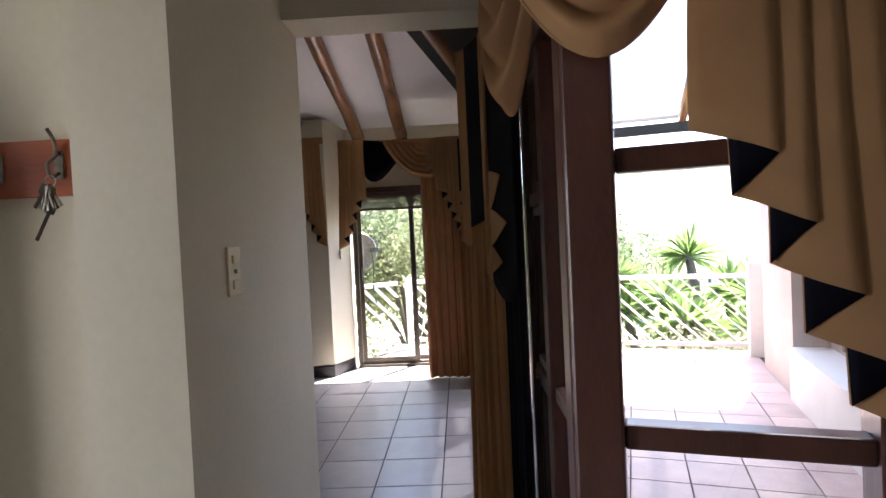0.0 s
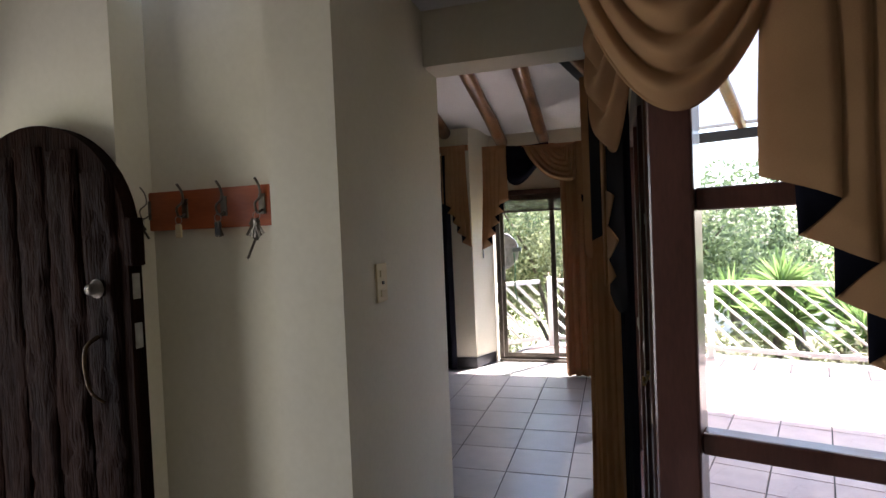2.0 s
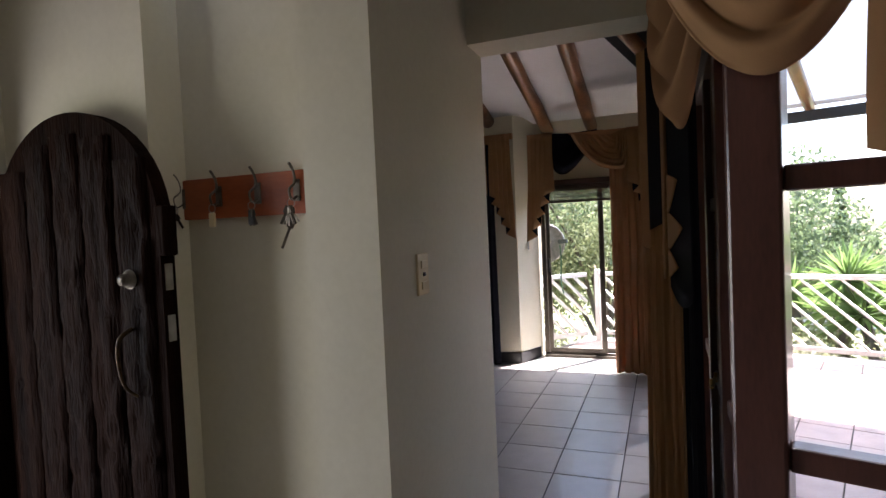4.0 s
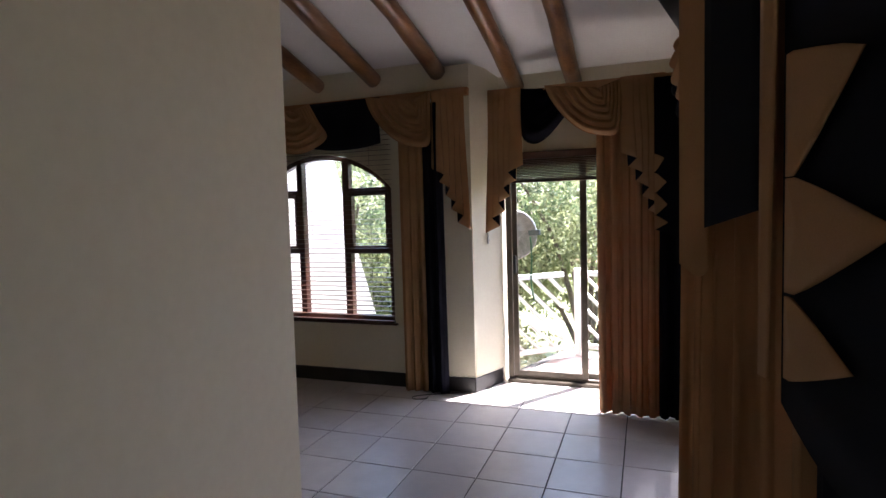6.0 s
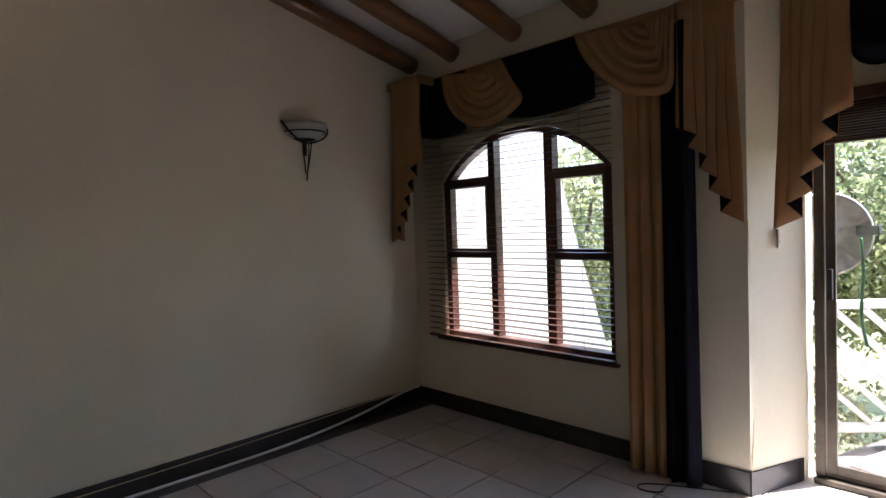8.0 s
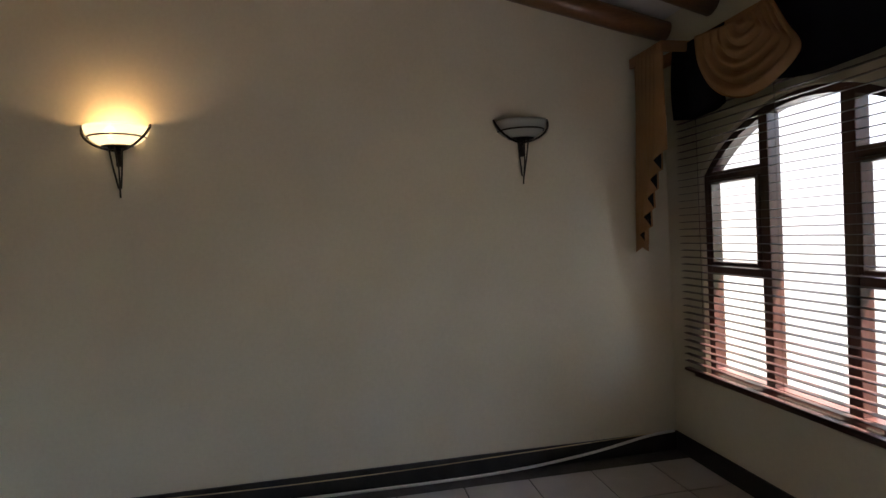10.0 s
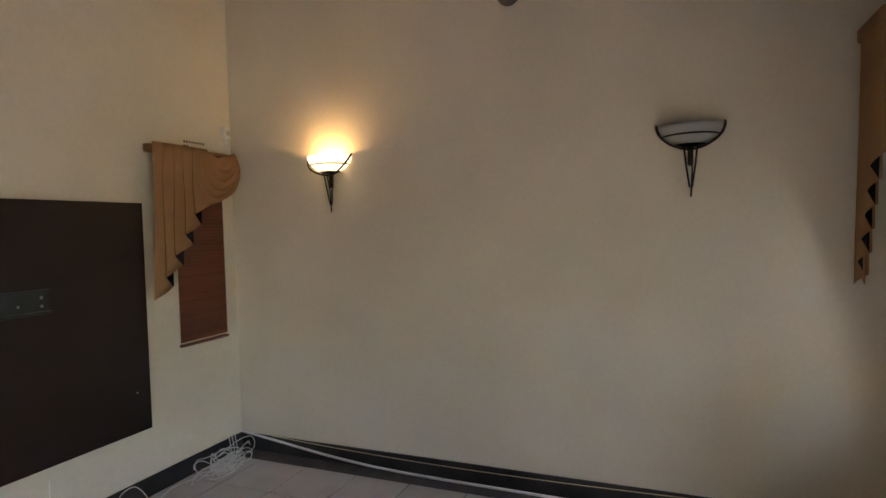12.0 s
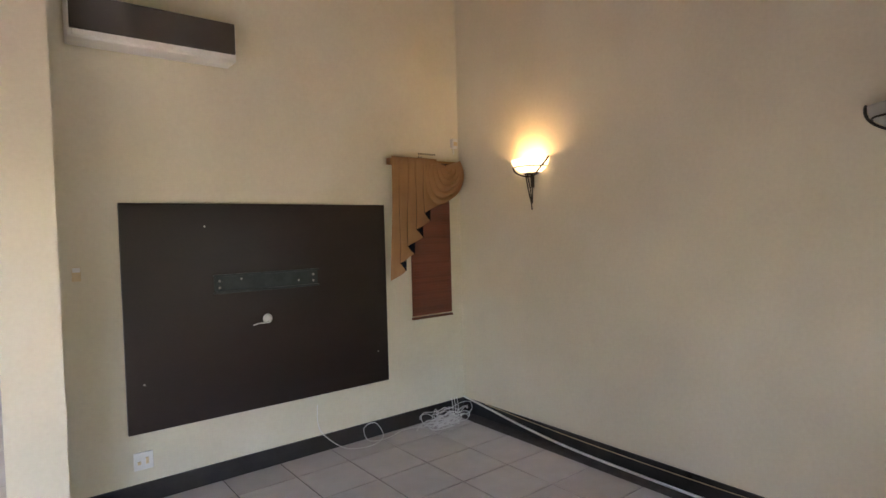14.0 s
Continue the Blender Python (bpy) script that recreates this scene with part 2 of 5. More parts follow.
def tube(bm, points, radius, sides=8, closed=False):
    """Round bar along points; radius is a number or one for each point."""
    pts = [Vector(p) for p in points]
    n = len(pts)
    rad = radius if isinstance(radius, (list, tuple)) else [radius] * n
    rings, last = [], None
    for i, p in enumerate(pts):
        a, b = pts[(i - 1) % n if closed else max(i - 1, 0)], pts[(i + 1) % n if closed else min(i + 1, n - 1)]
        t = (b - a).normalized()
        side = last - t * last.dot(t) if last is not None else t.orthogonal()
        if side.length < 1e-5:
            side = t.orthogonal()
        side.normalize()
        last = side
        up = t.cross(side)
        rings.append([bm.verts.new(p + rad[i] * (math.cos(k * math.tau / sides) * side + math.sin(k * math.tau / sides) * up)) for k in range(sides)])
    for i in range(n if closed else n - 1):
        r0, r1 = rings[i], rings[(i + 1) % n]
        for k in range(sides):
            bm.faces.new((r0[k], r0[(k + 1) % sides], r1[(k + 1) % sides], r1[k]))
    if not closed:
        bm.faces.new(rings[0][::-1])
        bm.faces.new(rings[-1])
    return bm


def lathe(bm, profile, sides=24, m=None, start=0.0, turn=math.tau):
    """Surface of revolution about z; profile is rows of (radius, z)."""
    full = turn > math.tau - 1e-6
    cols = []
    for k in range(sides if full else sides + 1):
        a = start + turn * k / sides
        cols.append([bm.verts.new((m or Matrix()) @ Vector((r * math.cos(a), r * math.sin(a), z))) for r, z in profile])
    for k in range(sides):
        c0, c1 = cols[k], cols[(k + 1) % len(cols)]
        for i in range(len(profile) - 1):
            bm.faces.new((c0[i], c1[i], c1[i + 1], c0[i + 1]))
    bmesh.ops.remove_doubles(bm, verts=bm.verts, dist=1e-5)
    return bm


def prism(outline, z0, z1, holes=(), m=None):
    """Solid with a flat outline (and holes) in x and y, from z0 to z1, moved by m."""
    bm = bmesh.new()
    edges = []
    for ring in (outline, *holes):
        vs = [bm.verts.new((p[0], p[1], z0)) for p in ring]
        edges += [bm.edges.new((vs[i], vs[(i + 1) % len(vs)])) for i in range(len(vs))]
    bmesh.ops.triangle_fill(bm, use_beauty=True, edges=edges)
    up = bmesh.ops.extrude_face_region(bm, geom=list(bm.faces))["geom"]
    bmesh.ops.translate(bm, vec=(0, 0, z1 - z0), verts=[g for g in up if isinstance(g, bmesh.types.BMVert)])
    if m is not None:
        bmesh.ops.transform(bm, matrix=m, verts=bm.verts)
    bmesh.ops.recalc_face_normals(bm, faces=bm.faces)
    return bm


# An upright sheet drawn in (across, up): its x stays x, its y becomes z, its thickness goes to +y.
def upright_x(y):
    return Matrix(((1, 0, 0, 0), (0, 0, 1, y), (0, 1, 0, 0), (0, 0, 0, 1)))


# The same for a wall along y: across is y, thickness goes to +x.
def upright_y(x):
    return Matrix(((0, 0, 1, x), (1, 0, 0, 0), (0, 1, 0, 0), (0, 0, 0, 1)))


def rect(x0, x1, z0, z1):
    return [(x0, z0), (x1, z0), (x1, z1), (x0, z1)]


def arch(x0, x1, z0, spring, top, n=18):
    """Opening with a segment arch."""
    half, rise = (x1 - x0) / 2, top - spring
    r = (half * half + rise * rise) / (2 * rise)
    mid, a = (x0 + x1) / 2, math.asin(min(1.0, half / r)) if rise < half else math.pi / 2
    c = top - r
    pts = [(mid + r * math.sin(a - 2 * a * k / n), c + r * math.cos(a - 2 * a * k / n)) for k in range(n + 1)]
    return [(x0, z0), (x1, z0)] + pts


def sheet(name, fn, nu, nv, mat, parent=None, thick=0.004, label=""):
    """Cloth from fn(u, v) to a place, u and v from 0 to 1."""
    bm = bmesh.new()
    grid = [[bm.verts.new(fn(i / nu, j / nv)) for j in range(nv + 1)] for i in range(nu + 1)]
    for i in range(nu):
        for j in range(nv):
            bm.faces.new((grid[i][j], grid[i + 1][j], grid[i + 1][j + 1], grid[i][j + 1]))
    ob = link(name, bm, mat, True)
    if thick:
        s = ob.modifiers.new("thickness", "SOLIDIFY")
        s.thickness, s.offset = thick, 0
    if parent:
        ob.parent = parent
    return tagged(ob, label) if label else ob

def smooth_path(pts, n=8):
    """Catmull-Rom through pts."""
    out = []
    for i in range(len(pts) - 1):
        p = [Vector(pts[min(max(i + k, 0), len(pts) - 1)]) for k in (-1, 0, 1, 2)]
        for s in range(n):
            u = s / n
            out.append(0.5 * ((2 * p[1]) + (p[2] - p[0]) * u + (2 * p[0] - 5 * p[1] + 4 * p[2] - p[3]) * u * u + (3 * p[1] - p[0] - 3 * p[2] + p[3]) * u ** 3))
    return out + [Vector(pts[-1])]


# ---- plan: west wall, north wall, south wall and east window line of the sitting room ----
W, N, S, E = -4.065, 6.285, 2.10, 0.12
ALCOVE, PIER = 6.67, -1.555  # sliding-door plane, corner of the pier beside it
TERRACE = pose(0.205, 1.648, 0, 0, 0, -17)  # the terrace lies askew to the room


def ceiling_at(y):
    return 2.80 + 0.25 * (6.31 - y)


# ---- structure ----
structure("floor", prism([(-4.4, 1.8), (-2.6, 1.8), (-2.6, -3), (2.6, -3), (2.6, 0.85), (0.24, 1.62), (0.24, 6.82), (-1.66, 6.82), (-1.66, 6.55), (-4.4, 6.55)], -0.3, -0.006), GROUT, "dark grout bed under the floor tiles")
structure("wall_west", prism([(1.8, 0), (6.55, 0), (6.55, 2.85), (1.8, 4.0)], 0, 0.3, m=upright_y(W - 0.3)), WALL, "cream painted plaster wall")
ARCH = arch(-3.73, -2.29, 0.575, 1.77, 2.10)
structure("wall_north", prism(rect(W, -1.86, 0, ceiling_at(N) + 0.02), 0, 0.12, [ARCH], upright_x(N)), WALL, "cream plaster wall with an arched window")
structure("wall_pier", prism([(-1.86, N), (PIER, N), (-1.40, ALCOVE), (-1.40, 6.84), (-1.86, 6.84)], 0, 2.76), WALL, "cream plaster pier beside the sliding door")
structure("wall_alcove", prism(rect(-1.40, 0.24, 2.02, 2.72), 0, 0.16, m=upright_x(ALCOVE)), WALL, "cream plaster wall above the sliding door")
structure("wall_alcove_end", prism([(0.10, 5.66), (0.26, 5.66), (0.26, 6.84), (0.10, 6.84)], 0, 3.0), WALL, "cream plaster wall beside the sliding door")
WIN_S = rect(-3.89, -3.55, 0.94, 2.18)
structure("wall_south", prism(rect(W, -2.6, 0, 3.9), 0, 0.27, [WIN_S], upright_x(S - 0.27)), WALL, "cream plaster wall with a narrow window")
structure("wall_entrance", prism([(-2.6, S), (-1.03, S), (-1.03, 2.62), (-0.78, 2.62), (-0.78, 1.57), (-1.017, 1.57), (-1.017, 1.72), (-1.62, 1.72), (-1.62, 1.57), (-2.6, 1.57)], 0, 3.9), WALL, "cream plaster wall between hall and sitting room")
structure("lintel", boxes((-0.78, 0.24, 2.43, 2.62, 2.305, 3.78)), WALL, "cream plaster lintel over the passage")
structure("wall_east_top", prism([(1.62, 2.20), (5.66, 2.20), (5.66, 3.0), (2.62, 3.76), (1.62, 3.76)], 0, 0.12, m=upright_y(E)), WALL, "cream plaster wall above the windows")
structure("ceiling", prism([(1.95, ceiling_at(1.95)), (6.95, ceiling_at(6.95)), (6.95, ceiling_at(6.95) + 0.14), (1.95, ceiling_at(1.95) + 0.14)], 0, 4.75, m=upright_y(W - 0.35)), CEIL, "sloping white painted ceiling")
structure("ceiling_hall", prism([(-2.6, -3.0), (2.4, -3.0), (2.4, 1.2), (0.24, 1.8), (0.24, 2.43), (-0.78, 2.43), (-0.78, 1.62), (-2.6, 1.62)], 2.55, 2.68), CEIL, "flat white hall ceiling")
DOOR_ARCH = arch(0.40, 1.53, 0.0, 1.72, 2.25)
# Assumed wall, added to block the bright terrace behind the casement panes.
structure("wall_pane_blocker", boxes((0.225, 0.285, 2.25, 2.98, -0.05, 2.20)), EXT, "narrow pale plaster wall added behind the casement to dim its panes")
structure("wall_door", prism(rect(-3, 1.57, 0, 2.66), 0, 0.25, [[(p[0], max(p[1], 0.012)) for p in DOOR_ARCH]], upright_y(-2.6)), WALL, "cream plaster wall with an arched doorway")
# Unseen slab, added to keep sun and sky off the wall beyond the doorway.
structure("porch_shade_slab", boxes((-6.5, -2.6, -3.0, 1.83, 2.55, 2.7)), CEIL, "unseen slab added to shade the porch outside the door")
# Paving added out of view so that daylight bounces into the hall.
structure("porch", boxes((-8.0, -2.6, -3.0, 1.8, -0.3, -0.02)), PINK, "pale porch paving added to bounce daylight through the door")
structure("wall_hall_south", boxes((-2.35, 2.2, -3.0, -2.8, 0, 2.55)), WALL, "cream plaster hall wall")
structure("wall_hall_east", boxes((2.2, 2.4, -3.0, 1.05, 0, 2.55)), WALL, "cream plaster hall wall")
structure("wall_hall_north", prism([(1.15, -0.02), (2.3, -0.02), (2.3, 0.13), (1.15, 0.13)], 0, 2.66, m=TERRACE), PINK, "pale plaster wall beside the hall window")
structure("wall_hall_top", prism([(0.0, -0.02), (1.15, -0.02), (1.15, 0.13), (0.0, 0.13)], 2.30, 2.66, m=TERRACE), WALL, "plaster band above the hall window")

# skirtings
structure("baseboard", boxes((W, W + 0.014, S, N, 0, 0.125), bevel=0.003), SKIRT, "black-brown tiled skirting")
structure("baseboard_north", boxes((W + 0.014, PIER, N - 0.014, N, 0, 0.125), bevel=0.003), SKIRT, "black-brown tiled skirting")
structure("baseboard_pier", beam(bmesh.new(), (PIER, N - 0.01, 0.0625), (-1.41, ALCOVE - 0.02, 0.0625), 0.016, 0.125), SKIRT, "black-brown tiled skirting")
structure("baseboard_south", boxes((W + 0.014, -1.03, S, S + 0.014, 0, 0.125), bevel=0.003), SKIRT, "black-brown tiled skirting")

# ceiling poles: knotty round timbers that follow the slope
def ceiling_pole(x, y0, y1, r, seed):
    rnd = random.Random(seed)
    t = thing("ceiling_beam", pose(x, y1, ceiling_at(y1) - r * 1.45), "varnished round timber pole under the white ceiling", "beam", "ceiling poles")
    pts, rad = [], []
    for k in range(15):
        y = y0 + (y1 - y0) * k / 14
        pts.append((rnd.uniform(-0.008, 0.008), y - y1, ceiling_at(y) - ceiling_at(y1) + rnd.uniform(-0.005, 0.005)))
        rad.append(r * rnd.uniform(0.93, 1.06))
    part("pole", tube(bmesh.new(), pts, rad, 14), POLE, t, smooth=True)


for k, x in enumerate((-0.755, -1.235, -1.825, -2.415, -2.975, -3.545, -4.0)):
    ceiling_pole(x, 2.2, (6.66 if k < 2 else N - 0.012), 0.068, k)
purlin = thing("purlin", pose(W, 4.30, 3.05), "dark round purlin pole let into the wall", "beam")
part("pole", tube(bmesh.new(), [(0.01 + 0.45 * k, 0, 0) for k in range(10)], 0.07, 14), POLE, purlin, smooth=True)

# ---- timber windows ----
def glass(parent, verts, flip=False):
    bm = bmesh.new()
    bm.faces.new([bm.verts.new(v) for v in (verts[::-1] if flip else verts)])
    ob = part("pane", bm, GLASS, parent)
    ob.visible_shadow = False
    return ob


def timber_bay(t, x0, x1, z0, rails, z1, d=0.06, w=0.05, casement=False, flip=False):
    """One bay in the local x-z plane: rails across, a pane in each light."""
    for z in rails:
        part("rail", boxes((x0, x1, -d / 2, d / 2, z - w / 2, z + w / 2), bevel=0.006), FRAME, t)
    cuts = [z0] + [z for z in rails] + [z1]
    for a, b in zip(cuts, cuts[1:]):
        a2, b2 = (a + w / 2 if a != z0 else a), (b - w / 2 if b != z1 else b)
        if casement:
            s = 0.035
            part("sash", boxes((x0 + 0.004, x0 + s, -d * 0.65, d * 0.3, a2 + 0.004, b2 - 0.004), (x1 - s, x1 - 0.004, -d * 0.65, d * 0.3, a2 + 0.004, b2 - 0.004), (x0 + s, x1 - s, -d * 0.65, d * 0.3, a2 + 0.004, a2 + s), (x0 + s, x1 - s, -d * 0.65, d * 0.3, b2 - s, b2 - 0.004), bevel=0.004), FRAME, t)
            glass(t, [(x0 + s, 0, a2 + s), (x1 - s, 0, a2 + s), (x1 - s, 0, b2 - s), (x0 + s, 0, b2 - s)], flip)
        else:
            glass(t, [(x0, 0, a2), (x1, 0, a2), (x1, 0, b2), (x0, 0, b2)], flip)


def stay(t, x, z, d=-0.05):
    """Brass peg stay lying on a rail."""
    h = part("window_stay", beam(bmesh.new(), (x, d, z), (x + 0.16, d - 0.025, z + 0.006), 0.012, 0.006, bevel=0.001), BRASS, t, "worn brass casement stay")
    part("peg", tube(bmesh.new(), [(x + 0.03, d, z - 0.012), (x + 0.03, d, z + 0.022)], 0.006), BRASS, h)
    part("peg", tube(bmesh.new(), [(x + 0.12, d - 0.02, z - 0.012), (x + 0.12, d - 0.02, z + 0.022)], 0.006), BRASS, h)


win_e = tagged(thing("window_east", pose(E + 0.03, 1.78, 0, 0, 0, 90), "tall red-brown timber window wall with casements", "window"), kind="structure")
POSTS = (0.0, 0.34, 0.78, 1.30, 2.06, 3.05, 3.84)
part("sill", boxes((-0.04, 3.885, -0.06, 0.06, 0.0, 0.13), bevel=0.006), FRAME, win_e)
part("head", boxes((-0.04, 3.885, -0.06, 0.045, 2.06, 2.198), bevel=0.006), FRAME, win_e)
for k, p in enumerate(POSTS):
    part("post", boxes((p - (0.07 if k == 5 else 0.045), p + 0.045, -0.012, 0.038, 0.13, 2.06), bevel=0.006), FRAME, win_e)
for k, (a, b) in enumerate(zip(POSTS, POSTS[1:])):
    timber_bay(win_e, a + 0.045, b - 0.045, 0.13, ((0.94, 1.59) if k in (1, 5) else (0.96,)), 2.06, d=0.05, casement=k in (1, 5), flip=True)
stay(win_e, 0.45, 0.975, 0.055)
stay(win_e, 3.30, 0.975, 0.055)

win_h = tagged(thing("window_hall", TERRACE, "large red-brown timber window looking onto the terrace", "window"), kind="structure")
part("post", boxes((-0.10, 0.012, -0.05, 0.07, 0.0, 2.30), bevel=0.008), FRAME, win_h)
part("post", boxes((0.50, 0.62, -0.05, 0.07, 0.0, 2.30), bevel=0.008), FRAME, win_h)
part("post", boxes((1.07, 1.15, -0.05, 0.07, 0.0, 2.30), bevel=0.008), FRAME, win_h)
part("sill", boxes((0.012, 0.50, -0.05, 0.07, 0.0, 0.12), bevel=0.006), FRAME, win_h)
part("sill", boxes((0.62, 1.07, -0.05, 0.07, 0.0, 0.12), bevel=0.006), FRAME, win_h)
timber_bay(win_h, 0.012, 0.50, 0.12, (0.99, 1.625), 2.30, w=0.058)
timber_bay(win_h, 0.62, 1.07, 0.12, (0.99, 1.625), 2.30, w=0.058)

# arched window in the north wall
win_n = tagged(thing("window_arched", pose(0, N + 0.03, 0), "arched dark timber window with six lights", "window"), kind="structure")
inner = arch(-3.68, -2.335, 0.625, 1.762, 2.055)
part("frame", prism(arch(-3.727, -2.293, 0.578, 1.768, 2.097), 0, 0.07, [inner], upright_x(0)), FRAME, win_n)
for x, half in ((-3.245, 0.030), (-2.757, 0.034)):
    part("mullion", boxes((x - half, x + half, -0.006, 0.07, 0.625, 2.045), bevel=0.005), FRAME, win_n)
for x0, x1 in ((-3.68, -3.275), (-2.723, -2.335)):
    part("transom", boxes((x0, x1, -0.004, 0.066, 1.190, 1.242), bevel=0.005), FRAME, win_n)
    part("transom", boxes((x0, x1, -0.004, 0.066, 1.734, 1.784), bevel=0.005), FRAME, win_n)
    part("sash", boxes((x0, x0 + 0.028, -0.014, 0.05, 1.243, 1.733), (x1 - 0.028, x1, -0.014, 0.05, 1.243, 1.733), (x0 + 0.028, x1 - 0.028, -0.014, 0.05, 1.243, 1.262), (x0 + 0.028, x1 - 0.028, -0.014, 0.05, 1.712, 1.733), bevel=0.004), FRAME, win_n)
bm = bmesh.new()
bm.faces.new([bm.verts.new((p[0], 0.035, p[1])) for p in inner])
part("pane", bm, GLASS, win_n).visible_shadow = False
part("sill", boxes((-3.80, -2.26, -0.062, 0.06, 0.553, 0.574), bevel=0.005), FRAME, win_n)

# sliding door
slider = tagged(thing("door_sliding", pose(-1.36, ALCOVE, 0), "grey-brown aluminium sliding glass door standing shut", "door"), kind="structure")
part("frame", boxes((0, 0.045, 0.02, 0.10, 0.02, 2.02), (1.44, 1.48, 0.02, 0.10, 0.02, 2.02), (0.045, 1.44, 0.02, 0.10, 1.97, 2.02), bevel=0.003), ALU, slider)
part("threshold", boxes((0, 1.48, -0.02, 0.12, 0, 0.03), (0.0, 1.48, 0.03, 0.05, 0.03, 0.05), bevel=0.003), ALU, slider)
for a, b, y in ((0.05, 0.70, 0.045), (0.64, 1.42, 0.075)):
    leaf = part("leaf", boxes((a, a + 0.045, y - 0.012, y + 0.012, 0.05, 1.97), (b - 0.045, b, y - 0.012, y + 0.012, 0.05, 1.97), (a + 0.045, b - 0.045, y - 0.012, y + 0.012, 0.05, 0.10), (a + 0.045, b - 0.045, y - 0.012, y + 0.012, 1.92, 1.97), bevel=0.002), ALU, slider)
    glass(leaf, [(a + 0.045, y, 0.1), (b - 0.045, y, 0.1), (b - 0.045, y, 1.92), (a + 0.045, y, 1.92)])
part("handle", boxes((0.06, 0.085, 0.0, 0.035, 0.98, 1.14), bevel=0.004), BLACKPL, slider)

# ---- blinds ----
def slat_blind(name, x0, x1, y, z0, z1, pitch, depth, tilt, mat, label, cords):
    t = thing(name, pose((x0 + x1) / 2, y, z0), label, "blind")
    half = (x1 - x0) / 2
    part("bottom_rail", boxes((-half, half, -depth * 0.6, depth * 0.6, 0, 0.018), bevel=0.003), mat, t)
    part("headrail", boxes((-half, half, -0.03, 0.03, z1 - z0 - 0.045, z1 - z0), bevel=0.003), mat, t)
    bm = boxes((-half, half, -depth / 2, depth / 2, -0.0013, 0.0013))
    bmesh.ops.rotate(bm, cent=(0, 0, 0), matrix=Matrix.Rotation(radians(tilt), 3, "X"), verts=bm.verts)
    first = part("slat", bm, mat, t)
    n = int((z1 - z0 - 0.08) / pitch)
    first.location = (0, 0, 0.018 + pitch)
    for k in range(1, n):
        s = new("slat", first.data)
        s.parent, s.location = t, (0, 0, 0.018 + pitch * (k + 1))
    for c in cords:
        part("cord", tube(bmesh.new(), [(c, -depth * 0.55, 0.01), (c, -depth * 0.55, z1 - z0 - 0.03)], 0.0012, 5), mat, t)
    return t


slat_blind("venetian_blind", -3.87, -2.275, N - 0.034, 0.578, 2.40, 0.043, 0.032, 4, DARKBLIND, "dark brown wooden venetian blind with open slats", (-0.6, 0.0, 0.6))
slat_blind("closed_blind", -3.925, -3.50, S + 0.028, 0.895, 2.22, 0.024, 0.027, 68, BLIND, "red-brown wooden blind with closed slats", (-0.17, 0.17))
stack = thing("raised_blind", pose(-0.72, ALCOVE - 0.03, 1.78), "dark red-brown wooden blind pulled up above the sliding door", "blind")
part("headrail", boxes((-0.60, 0.66, -0.04, 0.03, 0.20, 0.26), bevel=0.004), DARKBLIND, stack)
for k in range(13):
    part("slat", boxes((-0.60, 0.66, -0.026 + 0.003 * (k % 2), 0.024, 0.022 + k * 0.0135, 0.0315 + k * 0.0135)), DARKBLIND, stack)
part("bottom_rail", boxes((-0.60, 0.66, -0.03, 0.026, 0.0, 0.02), bevel=0.003), DARKBLIND, stack)

# ---- curtains ----
def curtain(name, a, b, top, bottom, pleats, depth, mat, label, seed=0, flare=1.0, group="", part_of=None):
    """Hanging cloth from a to b (x, y) in soft pleats."""
    rnd = random.Random(seed)
    a, b = Vector((a[0], a[1], 0)), Vector((b[0], b[1], 0))
    mid, along = (a + b) / 2, b - a
    side = Vector((-along.y, along.x, 0)).normalized()
    ph = [rnd.uniform(0, 6) for _ in range(4)]

    def place(u, v):
        z = top + (bottom - top) * v
        spread = 1 + (flare - 1) * v
        w = math.sin(u * math.tau * pleats + ph[0] + 0.5 * math.sin(3 * v + ph[1])) + 0.35 * math.sin(u * math.tau * pleats * 2.3 + ph[2] + v) + 0.5 * math.sin(u * 5 + ph[3])
        uu = u - 0.5 + 0.016 * math.sin(u * math.tau * pleats * 2 + ph[1])
        p = along * uu * spread + side * depth * w * (0.55 + 0.45 * v)
        return Vector((p.x, p.y, z - bottom))

    if part_of:
        ob = sheet(name, place, pleats * 14, 26, mat, part_of)
        ob.location = (mid.x, mid.y, bottom)
        return ob
    ob = sheet(name, place, pleats * 14, 26, mat)
    ob.location = (mid.x, mid.y, bottom)
    return tagged(ob, label, "curtain", group)


def swag(name, t, a, b, drop, out, mat, folds=5, low=0.5, label=""):
    """Draped scoop of cloth: folds hang as nested U shapes from the top edge a-b; low is where it hangs deepest."""
    a, b, out = Vector(a), Vector(b), Vector(out).normalized()
    along = b - a
    power = math.log(0.5) / math.log(low)

    def place(u, v):
        deep = math.sin(math.pi * u ** power) ** 0.75
        e = v ** 0.9
        x = low + (u - low) * (0.12 + 0.88 * e)
        crease = (0.5 - 0.5 * math.cos(v * math.tau * folds + 0.5 * math.sin(u * 6))) ** 0.6
        p = a + along * x + Vector((0, 0, -drop * e * deep))
        return p + out * (0.006 + deep * (0.046 * crease + 0.045 * math.sin(math.pi * v ** 0.8) + 0.012))

    return sheet(name, place, 36, folds * 12, mat, t, label=label)


